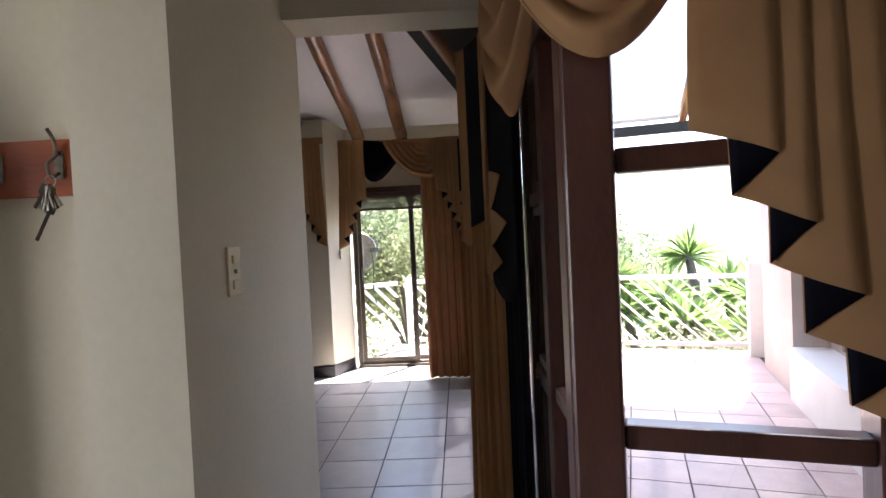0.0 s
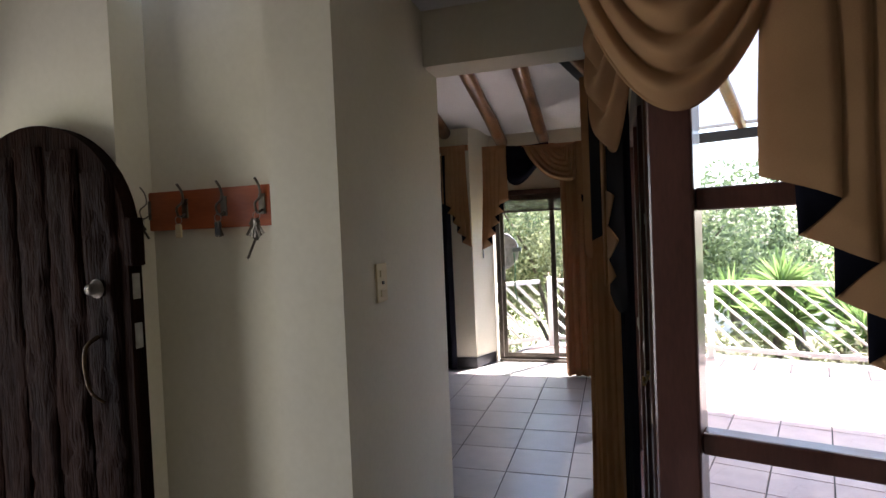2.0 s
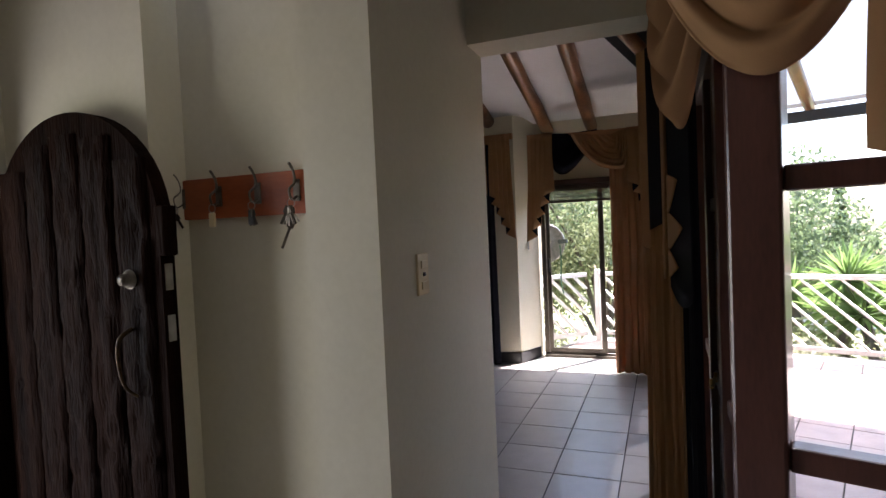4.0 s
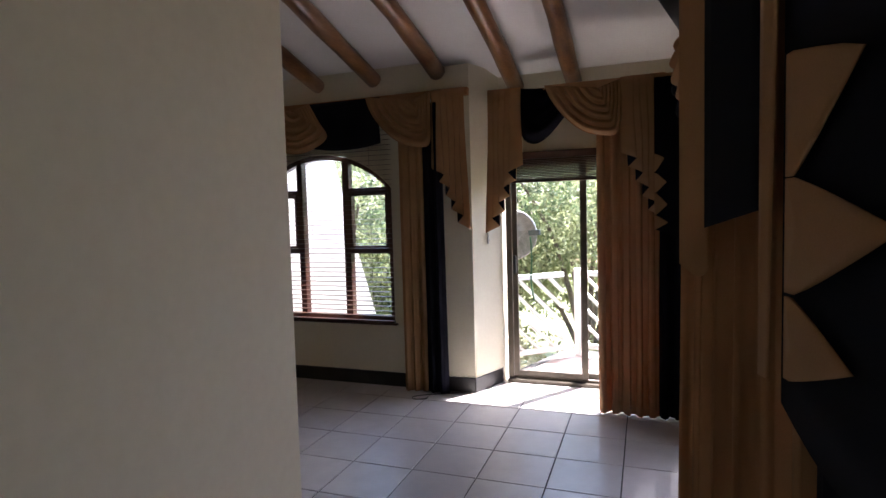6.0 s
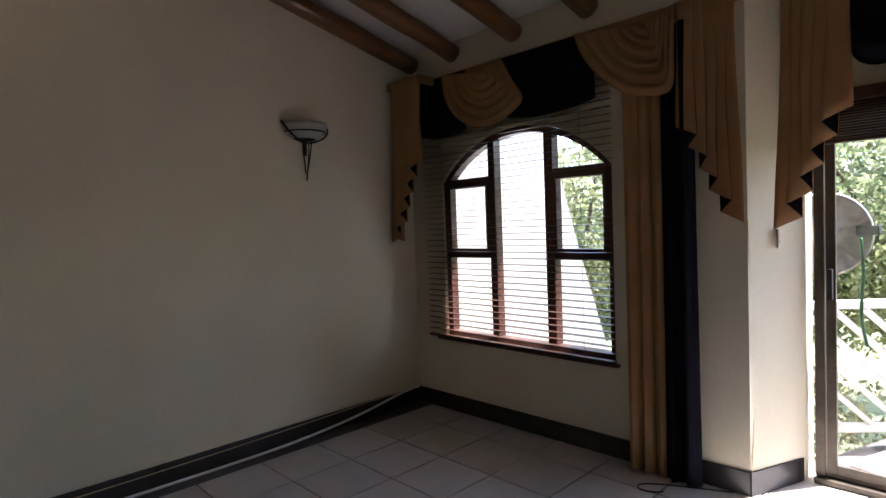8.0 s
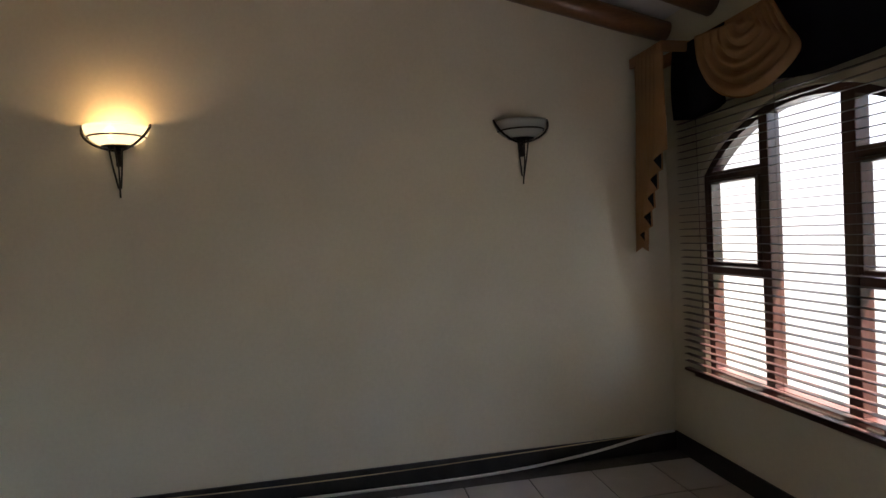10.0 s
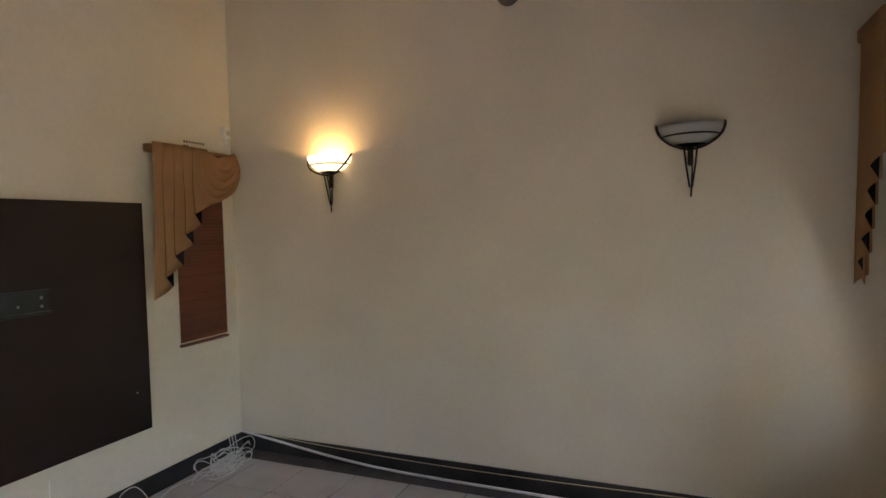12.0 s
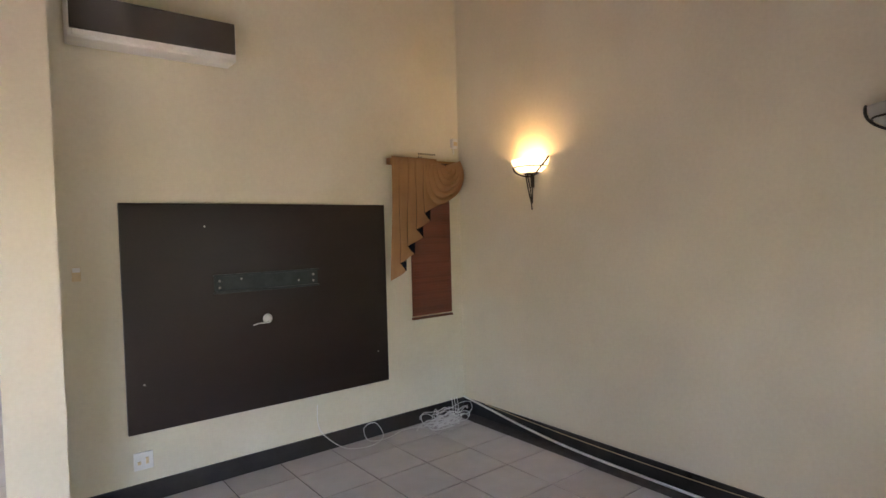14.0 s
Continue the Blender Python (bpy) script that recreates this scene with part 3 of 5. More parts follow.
def fan(name, t, y, rim, focus, out, mat, folds=5, depth=0.045, lift=0.0):
    """Swag with its own outline: folds run alongside the rim (x, z) and gather at the focus; it hangs at y and bulges towards out."""
    edge = smooth_path([(x, 0, z) for x, z in rim], 6)
    n = len(edge) - 1
    f = Vector((focus[0], 0, focus[1]))

    def place(u, v):
        e = edge[min(n, round(u * n))]
        p = f + (e - f) * (0.04 + 0.96 * v)
        swell = math.sin(math.pi * min(1.0, max(0.0, u))) ** 0.6
        crease = (0.5 - 0.5 * math.cos(v * math.tau * folds + 0.7 * math.sin(u * 5))) ** 0.7
        d = swell * (depth * crease * (0.45 + 0.55 * v) + lift * math.sin(math.pi * v ** 0.8) + 0.012) + 0.004
        return Vector((p.x, y + out * d, p.z))

    return sheet(name, place, n, folds * 12, mat, t)


def drop_panel(name, t, x0, x1, y, top, bottom, out, mat, sag=0.03, folds=4):
    """Flat-hung cloth with a slack hem and a few soft upright folds."""
    def place(u, v):
        hem = bottom - sag * math.sin(math.pi * u)
        d = 0.012 + 0.010 * v * math.sin(u * math.tau * folds * 0.5 + 1) + 0.014 * math.sin(math.pi * v)
        return Vector((x0 + (x1 - x0) * u, y + out * d, top + (hem - top) * v))

    return sheet(name, place, 24, 12, mat, t)


def cascade(t, start, along, out, top, short, long, pleats, step, back, cloth, lining, first=0.0):
    """Zigzag tail: cloth folds forward by step and returns by back; its hem falls from short to long."""
    start, along, out = Vector(start), Vector(along).normalized(), Vector(out).normalized()
    x, run = 0.0, []
    run.append((x, 0.0, 0))
    for k in range(pleats):
        x += step + (first if k == 0 else 0)
        run.append((x, 0.032, 1))
        if k < pleats - 1:
            x -= back
            run.append((x, 0.012, 0))
    total = sum(abs(q[0] - p[0]) * (1.0 if q[2] else 2.2) for p, q in zip(run, run[1:]))
    s = 0.0
    for p, q in zip(run, run[1:]):
        l = abs(q[0] - p[0]) * (1.0 if q[2] else 2.2)
        z0, z1 = short + (long - short) * s / total, short + (long - short) * (s + l) / total
        bm = bmesh.new()
        nu, nv = 6, 12
        grid = []
        for i in range(nu + 1):
            u = i / nu
            px, pd, z = p[0] + (q[0] - p[0]) * u, (0.032 * (1 - (1 - u) ** 2) if q[2] == 1 else 0.027 - 0.015 * u), z0 + (z1 - z0) * u
            col = []
            for j in range(nv + 1):
                v = j / nv
                open_up = 0.35 + 0.65 * v
                pos = start + along * (px * (0.9 + 0.1 * v) + 0.006 * math.sin(v * 5 + px * 30)) + out * (pd * open_up + 0.004)
                col.append(bm.verts.new((pos.x, pos.y, top + (z - top) * v)))
            grid.append(col)
        for i in range(nu):
            for j in range(nv):
                bm.faces.new((grid[i][j], grid[i + 1][j], grid[i + 1][j + 1], grid[i][j + 1]))
        s += l
        front = q[2] == 1
        ob = link("pleat" if front else "lining", bm, cloth if front else lining, True)
        ob.parent = t
        so = ob.modifiers.new("thickness", "SOLIDIFY")
        so.thickness, so.offset = 0.003, 0


# north window dressing
val_n = thing("window_valance", pose(0, 0, 0), "tan and black swagged curtain valance with zigzag tails", "valance", "valances")
part("pelmet_rail", boxes((W, PIER, N - 0.05, N, 2.50, 2.56)), TAN, val_n)
cascade(val_n, (W + 0.02, N - 0.21, 0), (1, 0, 0), (0, -1, 0), 2.55, 1.36, 1.33, 1, 0.14, 0.0, TAN, NAVY)
part("pelmet_return", boxes((-3.72, -3.70, N - 0.215, N - 0.052, 2.50, 2.56)), TAN, val_n)
part("pelmet_front", boxes((W, -3.70, N - 0.235, N - 0.217, 2.50, 2.56)), TAN, val_n)
cascade(val_n, (-3.70, N - 0.22, 0), (-1, 0, 0), (0, -1, 0), 2.55, 1.93, 1.32, 6, 0.095, 0.048, TAN, NAVY)
drop_panel("dark_swag", val_n, -3.85, -3.38, N - 0.055, 2.548, 2.125, -1, NAVY)
fan("tan_swag", val_n, N - 0.085, ((-3.60, 2.548), (-3.565, 2.38), (-3.46, 2.23), (-3.31, 2.135), (-3.15, 2.105), (-2.99, 2.145), (-2.85, 2.24), (-2.93, 2.38), (-3.03, 2.548)), (-3.20, 2.50), -1, TAN, 6)
drop_panel("dark_swag", val_n, -3.07, -2.34, N - 0.055, 2.548, 2.155, -1, NAVY, 0.04)
fan("tan_swag", val_n, N - 0.095, ((-2.46, 2.548), (-2.41, 2.42), (-2.29, 2.26), (-2.14, 2.14), (-1.99, 2.095), (-1.875, 2.115), (-1.86, 2.30), (-1.86, 2.545)), (-2.02, 2.49), -1, TAN, 6)
cascade(val_n, (-1.86, N - 0.09, 0), (1, 0, 0), (0, -1, 0), 2.55, 1.91, 1.40, 5, 0.105, 0.050, TAN, NAVY)
curtain("long_curtain", (-2.17, N - 0.09), (-1.95, N - 0.09), 2.45, 0.006, 3, 0.022, TAN, "tan full-length curtain beside the arched window", 3, 1.0, "curtains")
curtain("dark_curtain", (-1.95, N - 0.10), (-1.78, N - 0.09), 2.45, 0.005, 2, 0.022, NAVY, "black full-length curtain beside the arched window", 4, 1.1, "curtains")

# sliding door dressing
val_d = thing("door_valance", pose(0, 0, 0), "tan and black swagged valance over the sliding door", "valance", "valances")
part("pelmet_rail", boxes((-1.42, -0.60, 6.38, 6.44, 2.46, 2.52)), TAN, val_d)
part("pelmet_rail", boxes((-0.86, 0.09, 6.0, 6.10, 2.40, 2.455)), TAN, val_d)
cascade(val_d, (-1.13, 6.33, 0), (-1, 0, 0), (0, -1, 0), 2.53, 1.91, 1.36, 5, 0.105, 0.055, TAN, NAVY)
fan("dark_swag", val_d, 6.375, ((-1.15, 2.53), (-1.15, 2.25), (-1.12, 2.12), (-1.03, 2.075), (-0.93, 2.12), (-0.80, 2.26), (-0.70, 2.40), (-0.66, 2.53)), (-0.95, 2.51), -1, NAVY, 3)
fan("tan_swag", val_d, 6.005, ((-0.89, 2.455), (-0.84, 2.35), (-0.74, 2.21), (-0.61, 2.10), (-0.47, 2.06), (-0.37, 2.08), (-0.345, 2.25), (-0.345, 2.45)), (-0.50, 2.40), -1, TAN, 6)
cascade(val_d, (-0.35, 5.985, 0), (1, 0, 0), (0, -1, 0), 2.455, 1.93, 1.37, 6, 0.10, 0.054, TAN, NAVY)
curtain("long_curtain", (-0.53, 6.07), (-0.10, 6.07), 2.4, 0.005, 5, 0.028, TAN, "tan full-length curtain beside the sliding door", 7, 1.0, "curtains")
curtain("dark_curtain", (-0.10, 6.07), (0.06, 6.06), 2.4, 0.005, 2, 0.03, NAVY, "black full-length curtain beside the sliding door", 8, 1.0, "curtains")
curtain("dark_curtain", (0.08, 6.02), (0.08, 5.55), 2.4, 0.005, 5, 0.02, NAVY, "black full-length curtain at the end of the windows", 9, 1.0, "curtains")

# east window dressing
val_e = thing("window_valance", pose(0, 0, 0), "tan and black swagged valance over the tall windows", "valance", "valances")
part("pelmet_rail", boxes((0.06, 0.12, 2.84, 5.55, 2.38, 2.44)), TAN, val_e)
swag("tan_swag", val_e, (0.04, 4.62, 2.42), (0.04, 5.28, 2.42), 0.36, (-1, 0, 0), TAN, 4)
swag("dark_swag", val_e, (0.06, 5.0, 2.42), (0.06, 5.55, 2.42), 0.42, (-1, 0, 0), NAVY, 3)
swag("dark_swag", val_e, (0.06, 3.6, 2.42), (0.06, 4.7, 2.42), 0.30, (-1, 0, 0), NAVY, 3)
curtain("long_curtain", (-0.108, 2.99), (0.03, 2.67), 2.28, 0.005, 6, 0.024, TAN, "tan full-length curtain drawn back at the passage", 11, 1.22, "curtains")
curtain("dark_curtain", (0.025, 2.64), (0.068, 2.27), 2.28, 0.005, 4, 0.010, NAVY, "black full-length curtain drawn back at the passage", 12, 1.0, "curtains")
val_p = thing("passage_valance", pose(0, 0, 0), "tan and black zigzag valance tails at the passage", "valance", "valances")
sheet("pleat", lambda u, v: Vector((-0.132 + 0.040 * u + 0.008 * math.sin(u * 3), 2.87 - 0.05 * u, 2.29 + (1.435 - 0.02 * math.sin(u * 3) - 2.29) * v)), 6, 10, TAN, val_p, 0.003)
sheet("lining", lambda u, v: Vector((-0.095 + 0.058 * u, 2.825 - 0.155 * u, 2.29 + (1.50 + 0.03 * u - 2.29) * v)), 6, 10, NAVY, val_p, 0.003)
sheet("pleat", lambda u, v: Vector((-0.042 + 0.016 * u * (1 - 0.55 * v), 2.655 - 0.055 * u * (1 - 0.55 * v), 2.29 + (1.30 - 2.29) * v)), 4, 10, TAN, val_p, 0.003)


def points(t, a, b, rows, cloth):
    """Points of cloth turned out from a towards b (x, y); rows hold the tip height, the reach, and the fall above and below."""
    ax, ay = a
    dx, dy = b[0] - ax, b[1] - ay
    for z, reach, up, down in rows:
        def place(u, v):
            tip = max(0.0, 1 - abs(v * (up + down) - up) / (down if v * (up + down) > up else up)) ** 0.9
            w = reach * u * (0.10 + 0.90 * tip)
            return Vector((ax + dx * w - 0.008 * math.sin(u * 2.2) * tip, ay + dy * w, z + up - (up + down) * v))

        sheet("point", place, 6, 14, cloth, t, 0.003)


points(val_p, (-0.024, 2.59), (0.030, 2.385), ((1.690, 0.75, 0.03, 0.12), (1.510, 1.0, 0.058, 0.085), (1.360, 0.7, 0.06, 0.045)), TAN)
sheet("tail", lambda u, v: Vector((-0.018 + 0.07 * u, 2.63 - 0.33 * u, 2.29 + (1.27 - 0.06 * math.sin(u * 3) - 2.29) * v)), 14, 12, NAVY, val_p, 0.003)
points(val_e, (-0.13, 5.92), (-0.035, 5.90), ((1.87, 0.75, 0.03, 0.09), (1.706, 0.9, 0.065, 0.07), (1.553, 0.95, 0.08, 0.07), (1.43, 1.0, 0.05, 0.045)), TAN)
sheet("tail", lambda u, v: Vector((-0.13 + 0.19 * u, 5.945 - 0.01 * u, 2.42 + (1.385 - 0.08 * u - 2.42) * v)), 14, 12, NAVY, val_e, 0.003)

# hall window dressing: a deep swag and a long near tail
val_h = thing("hall_valance", TERRACE, "tan swag and black-lined zigzag tail over the hall window", "valance", "valances")
part("pelmet_rail", boxes((-0.25, 1.15, -0.12, -0.06, 2.34, 2.40)), TAN, val_h)
swag("tan_swag", val_h, (-0.33, -0.05, 2.42), (0.31, -0.085, 2.42), 0.575, (0, -1, 0), TAN, 6, 0.51)
swag("tan_swag", val_h, (-0.37, 0.33, 2.36), (-0.13, 0.12, 2.36), 0.56, (-1, -1, 0), TAN, 4, 0.5)
cascade(val_h, (0.168, -0.10, 0), (1, 0.0, 0), (0, -1, 0), 2.42, 1.665, 1.05, 5, 0.15, 0.085, TAN, NAVY)

# ---- wall lamps ----
def wall_lamp(y, lit):
    """Half-bowl glass shade in an iron cradle with a tapering tail of rods."""
    t = thing("wall_lamp", pose(W, y, 1.785), ("lit" if lit else "unlit") + " wall lamp with a frosted half-bowl shade on dark iron rods", "wall lamp", "wall lamps")
    R, top = 0.165, 0.385
    prof = [(R * math.cos(a), top - 0.115 * math.sin(a)) for a in [k * math.pi / 2 / 10 for k in range(11)]]
    ob = part("shade", lathe(bmesh.new(), prof, 20, None, -math.pi / 2, math.pi), SHADE_ON if lit else SHADE_OFF, t, "glowing frosted glass shade" if lit else "grey frosted glass shade", True)
    so = ob.modifiers.new("thickness", "SOLIDIFY")
    so.thickness = 0.005
    part("rim_band", tube(bmesh.new(), [((R - 0.02) * math.cos(a) + 0.004, (R - 0.02) * math.sin(a), top - 0.058) for a in [-math.pi / 2 + k * math.pi / 14 for k in range(15)]], 0.005, 6), IRON, t, smooth=True)
    for s in (-1, 1):
        part("cradle_arm", tube(bmesh.new(), [(0.012 + 0.10 * math.sin(k / 12 * math.pi) * 0.6, s * (R + 0.006) * math.cos(k / 12 * math.pi / 2), top + 0.01 - 0.14 * math.sin(k / 12 * math.pi / 2)) for k in range(13)], [0.008 - 0.0002 * k for k in range(13)], 7), IRON, t, smooth=True)
        part("rod", tube(bmesh.new(), [(0.05, s * 0.035, top - 0.10), (0.035, s * 0.022, 0.16), (0.02, s * 0.006, 0.05)], 0.0048, 7), IRON, t, smooth=True)
    part("rod", tube(bmesh.new(), [(0.07, 0.0, top - 0.10), (0.04, 0.008, 0.15), (0.02, 0.0, 0.0)], 0.0045, 7), IRON, t, smooth=True)
    part("cup", lathe(bmesh.new(), [((R + 0.004) * math.cos(a), top - 0.001 - 0.118 * math.sin(a)) for a in [math.pi / 2 * (0.66 + 0.034 * k) for k in range(11)]], 20, None, -math.pi / 2, math.pi), IRON, t, "dark iron cup under the bowl", True)
    part("backplate", boxes((0.0, 0.018, -0.014, 0.014, 0.17, 0.27), bevel=0.005), IRON, t)
    if lit:
        part("bulb", lathe(bmesh.new(), [(0.0, 0.285), (0.018, 0.295), (0.022, 0.31), (0.016, 0.325), (0.0, 0.330)], 12, pose(0.105, 0, 0)), SHADE_ON, t, "glowing lamp bulb", True)
    return t


wall_lamp(5.295, False)
wall_lamp(2.995, True)
bulb = new("lamp_light", bpy.data.lights.new("lamp_light", "POINT"))
bulb.data.energy, bulb.data.color, bulb.data.shadow_soft_size = 0.44, (1.0, 0.58, 0.24), 0.03
bulb.location = (W + 0.125, 2.995, 2.125)

# ---- south wall: television board, bracket, sockets, air conditioner, small window dressing ----
tv = thing("television_board", pose(-2.307, S, 0.440), "large espresso-brown wooden board fixed to the wall", "wall panel")
part("board", boxes((-0.937, 0.937, 0, 0.035, 0, 1.42), bevel=0.004), PANEL, tv)
for x, z in ((0.45, 1.27), (-0.84, 0.25), (0.84, 0.30)):
    part("screw_cap", lathe(bmesh.new(), [(0.0, 0.003), (0.006, 0.002), (0.007, 0.0)], 8, pose(x, 0.036, z, -90)), STEEL, tv)
br = thing("wall_bracket", pose(-2.272, S + 0.036, 1.262), "dark steel flat-screen mounting bracket on the board", "bracket")
part("plate", boxes((-0.37, 0.37, 0, 0.006, 0.012, 0.115), bevel=0.001), GREYMETAL, br)
for z0, z1 in ((0.0, 0.014), (0.113, 0.127)):
    part("lip", boxes((-0.375, 0.375, 0, 0.028, z0, z1), bevel=0.002), GREYMETAL, br)
for x in (-0.335, 0.335):
    for z in (0.04, 0.085):
        part("bolt", lathe(bmesh.new(), [(0.0, 0.006), (0.007, 0.005), (0.009, 0.0)], 8, pose(x, 0.007, z, -90)), STEEL, br)
for x, z in ((0.19, 0.09), (-0.22, 0.05)):
    part("bolt", lathe(bmesh.new(), [(0.0, 0.006), (0.006, 0.005), (0.008, 0.0)], 8, pose(x, 0.007, z, -90)), STEEL, br)
knob = thing("cable_outlet", pose(-2.255, S + 0.036, 1.048), "round white cable outlet with a short loose wire", "outlet")
part("dome", lathe(bmesh.new(), [(0.0, 0.028), (0.018, 0.024), (0.03, 0.012), (0.034, 0.0)], 18, pose(0, 0, 0.012, -90)), WHITEPL, knob, smooth=True)
part("wire", tube(bmesh.new(), [(0.0, 0.03, -0.004), (0.03, 0.035, -0.012), (0.07, 0.03, -0.010), (0.11, 0.03, -0.02)], 0.004, 6), WHITEPL, knob, smooth=True)

ac = thing("air_conditioner", pose(-1.60, S, 2.765), "wall air conditioner with a glossy grey front", "air conditioner")
part("body", boxes((-0.46, 0.46, 0, 0.18, 0, 0.25), bevel=0.012), WHITEPL, ac)
part("front_panel", boxes((-0.45, 0.45, 0.181, 0.196, 0.045, 0.240), bevel=0.005), ACFRONT, ac, "glossy grey front panel")
part("louvre", boxes((-0.44, 0.44, 0.155, 0.19, 0.01, 0.048), bevel=0.006), WHITEPL, ac, "white air outlet louvre")


def plate(name, m, w, h, mat, label, slots):
    """Cover plate; its face looks along local +y."""
    t = thing(name, m, label, "switch" if "switch" in name else "socket")
    part("cover", boxes((-w / 2, w / 2, 0, 0.009, -h / 2, h / 2), bevel=0.003), mat, t)
    for x, z, a, b, sm in slots:
        part("rocker" if sm is mat else "slot", boxes((x - a, x + a, 0.009, 0.014, z - b, z + b), bevel=0.001), sm, t)
    return t


plate("wall_switch", pose(-1.145, S, 1.445), 0.045, 0.085, IVORY, "small ivory control on the wall", [(0, 0.025, 0.02, 0.014, WHITEPL), (0, -0.02, 0.012, 0.012, IVORY)])
plate("wall_socket", pose(-1.449, S, 0.264), 0.11, 0.11, WHITEPL, "white wall socket near the floor", [(-0.02, 0.0, 0.008, 0.02, IVORY), (0.025, -0.01, 0.01, 0.01, IVORY)])
plate("wall_switch", pose(-0.78, 1.85, 1.402, 0, 0, -90), 0.086, 0.135, IVORY, "ivory light switch plate on the passage wall", [(0, 0.032, 0.022, 0.012, IVORY), (0, -0.036, 0.022, 0.012, IVORY), (0, 0.0, 0.007, 0.006, BLACKPL)])
plate("wall_socket", pose(-1.478, 6.478, 1.31, 0, 0, -68), 0.075, 0.10, WHITEPL, "white wall socket beside the sliding door", [(0, 0.02, 0.006, 0.006, BLACKPL), (-0.012, -0.015, 0.005, 0.005, BLACKPL), (0.012, -0.015, 0.005, 0.005, BLACKPL)])
pir = thing("alarm_sensor", pose(-4.0, S, 2.365), "small white alarm sensor in the corner", "sensor")
part("housing", boxes((-0.028, 0.028, 0, 0.04, 0, 0.085), bevel=0.008), WHITEPL, pir)
part("lens", boxes((-0.02, 0.02, 0.04, 0.047, 0.02, 0.055), bevel=0.003), IVORY, pir)
part("bracket", tube(bmesh.new(), [(0, 0.01, 0.0), (0, 0.015, -0.05)], 0.008), WHITEPL, pir)
airbrick = thing("wall_vent", pose(-3.70, S, 2.29), "row of small dark vent holes in the plaster", "vent")
for k in range(8):
    for j in range(2 if k > 5 else 1):
        part("hole", boxes((-0.10 + k * 0.024, -0.088 + k * 0.024, 0.0005, 0.002, 0.0 - j * 0.03, 0.016 - j * 0.03)), BLACKPL, airbrick)

val_s = thing("window_valance", pose(0, 0, 0), "tan swag and zigzag tail over the narrow window", "valance", "valances")
part("pelmet_rail", boxes((-4.0, -3.30, S, S + 0.05, 2.19, 2.24)), TAN, val_s)
cascade(val_s, (-3.76, S + 0.07, 0), (1, 0, 0), (0, 1, 0), 2.25, 1.86, 1.25, 5, 0.165, 0.078, TAN, NAVY)
fan("tan_swag", val_s, S + 0.06, ((-3.66, 2.255), (-3.62, 2.08), (-3.65, 1.92), (-3.76, 1.865), (-3.92, 1.92), (-4.01, 2.03), (-4.045, 2.14), (-4.03, 2.25)), (-3.86, 2.20), 1, TAN, 6, 0.05, 0.07)

# ---- cables ----
def cable(name, pts, r, mat, label):
    t = thing(name, pose(*pts[0]), label, "cable")
    o = Vector(pts[0])
    part("wire", tube(bmesh.new(), [Vector(p) - o for p in pts], r, 6), mat, t, smooth=True)


cable("wall_cable", smooth_path([(W + 0.02, S + 0.02, 0.135), (W + 0.025, S + 0.35, 0.10), (W + 0.03, S + 0.8, 0.05), (W + 0.035, S + 1.3, 0.016), (W + 0.04, S + 2.0, 0.008), (W + 0.04, S + 2.9, 0.01), (W + 0.03, S + 3.5, 0.05), (W + 0.02, S + 3.95, 0.115), (W + 0.018, N - 0.03, 0.13)]), 0.009, WHITEPL, "white trunking cable drooping along the skirting")
cable("thin_cable", smooth_path([(W + 0.017, S + 0.3, 0.128), (W + 0.017, S + 0.9, 0.105), (W + 0.017, S + 1.6, 0.09), (W + 0.017, S + 2.4, 0.092), (W + 0.017, S + 3.2, 0.11), (W + 0.017, S + 4.0, 0.13)]), 0.003, IVORY, "thin pale cable along the skirting")
rnd = random.Random(5)
bundle = thing("cable_tangle", pose(-3.70, S + 0.14, 0), "tangle of loose white cables in the corner", "cable")
for k in range(8):
    pts = []
    cx, cy, ra = rnd.uniform(-0.20, 0.12), rnd.uniform(-0.03, 0.08), rnd.uniform(0.07, 0.17)
    ph = rnd.uniform(0, 6)
    for i in range(22):
        a = ph + i * 0.55
        pts.append((cx + ra * math.cos(a) * (1 + 0.2 * math.sin(i)), max(-0.11, cy + 0.55 * ra * math.sin(a)), max(0.006, 0.045 + 0.055 * math.sin(a * 0.7 + k) + 0.02 * math.sin(i * 1.7))))
    part("loop", tube(bmesh.new(), smooth_path(pts, 4), 0.0035, 5), WHITEPL, bundle, smooth=True)
for k in range(3):
    part("loop", tube(bmesh.new(), smooth_path([(-0.26 + 0.03 * k, -0.12, 0.15), (-0.25 + 0.03 * k, -0.09, 0.05), (-0.16 + 0.02 * k, -0.03, 0.008), (-0.05, 0.02, 0.02)], 5), 0.0035, 5), WHITEPL, bundle, smooth=True)
cable("loose_cable", smooth_path([(-2.62, S + 0.008, 0.36), (-2.62, S + 0.01, 0.22), (-2.66, S + 0.03, 0.125), (-2.80, S + 0.10, 0.012), (-2.98, S + 0.17, 0.006), (-3.12, S + 0.12, 0.03), (-3.10, S + 0.04, 0.12), (-3.00, S + 0.03, 0.10), (-3.00, S + 0.10, 0.02), (-3.16, S + 0.12, 0.006), (-3.35, S + 0.06, 0.006), (-3.52, S + 0.10, 0.01)]), 0.0035, WHITEPL, "loose white cable looping on the floor")
cable("floor_wire", smooth_path([(-1.63, N - 0.03, 0.006), (-1.75, 6.20, 0.006), (-1.95, 6.10, 0.006), (-2.03, 6.03, 0.006), (-2.00, 5.98, 0.006), (-1.93, 6.0, 0.006), (-1.90, 6.03, 0.008)]), 0.004, BLACKPL, "thin black wire curled on the tiles")
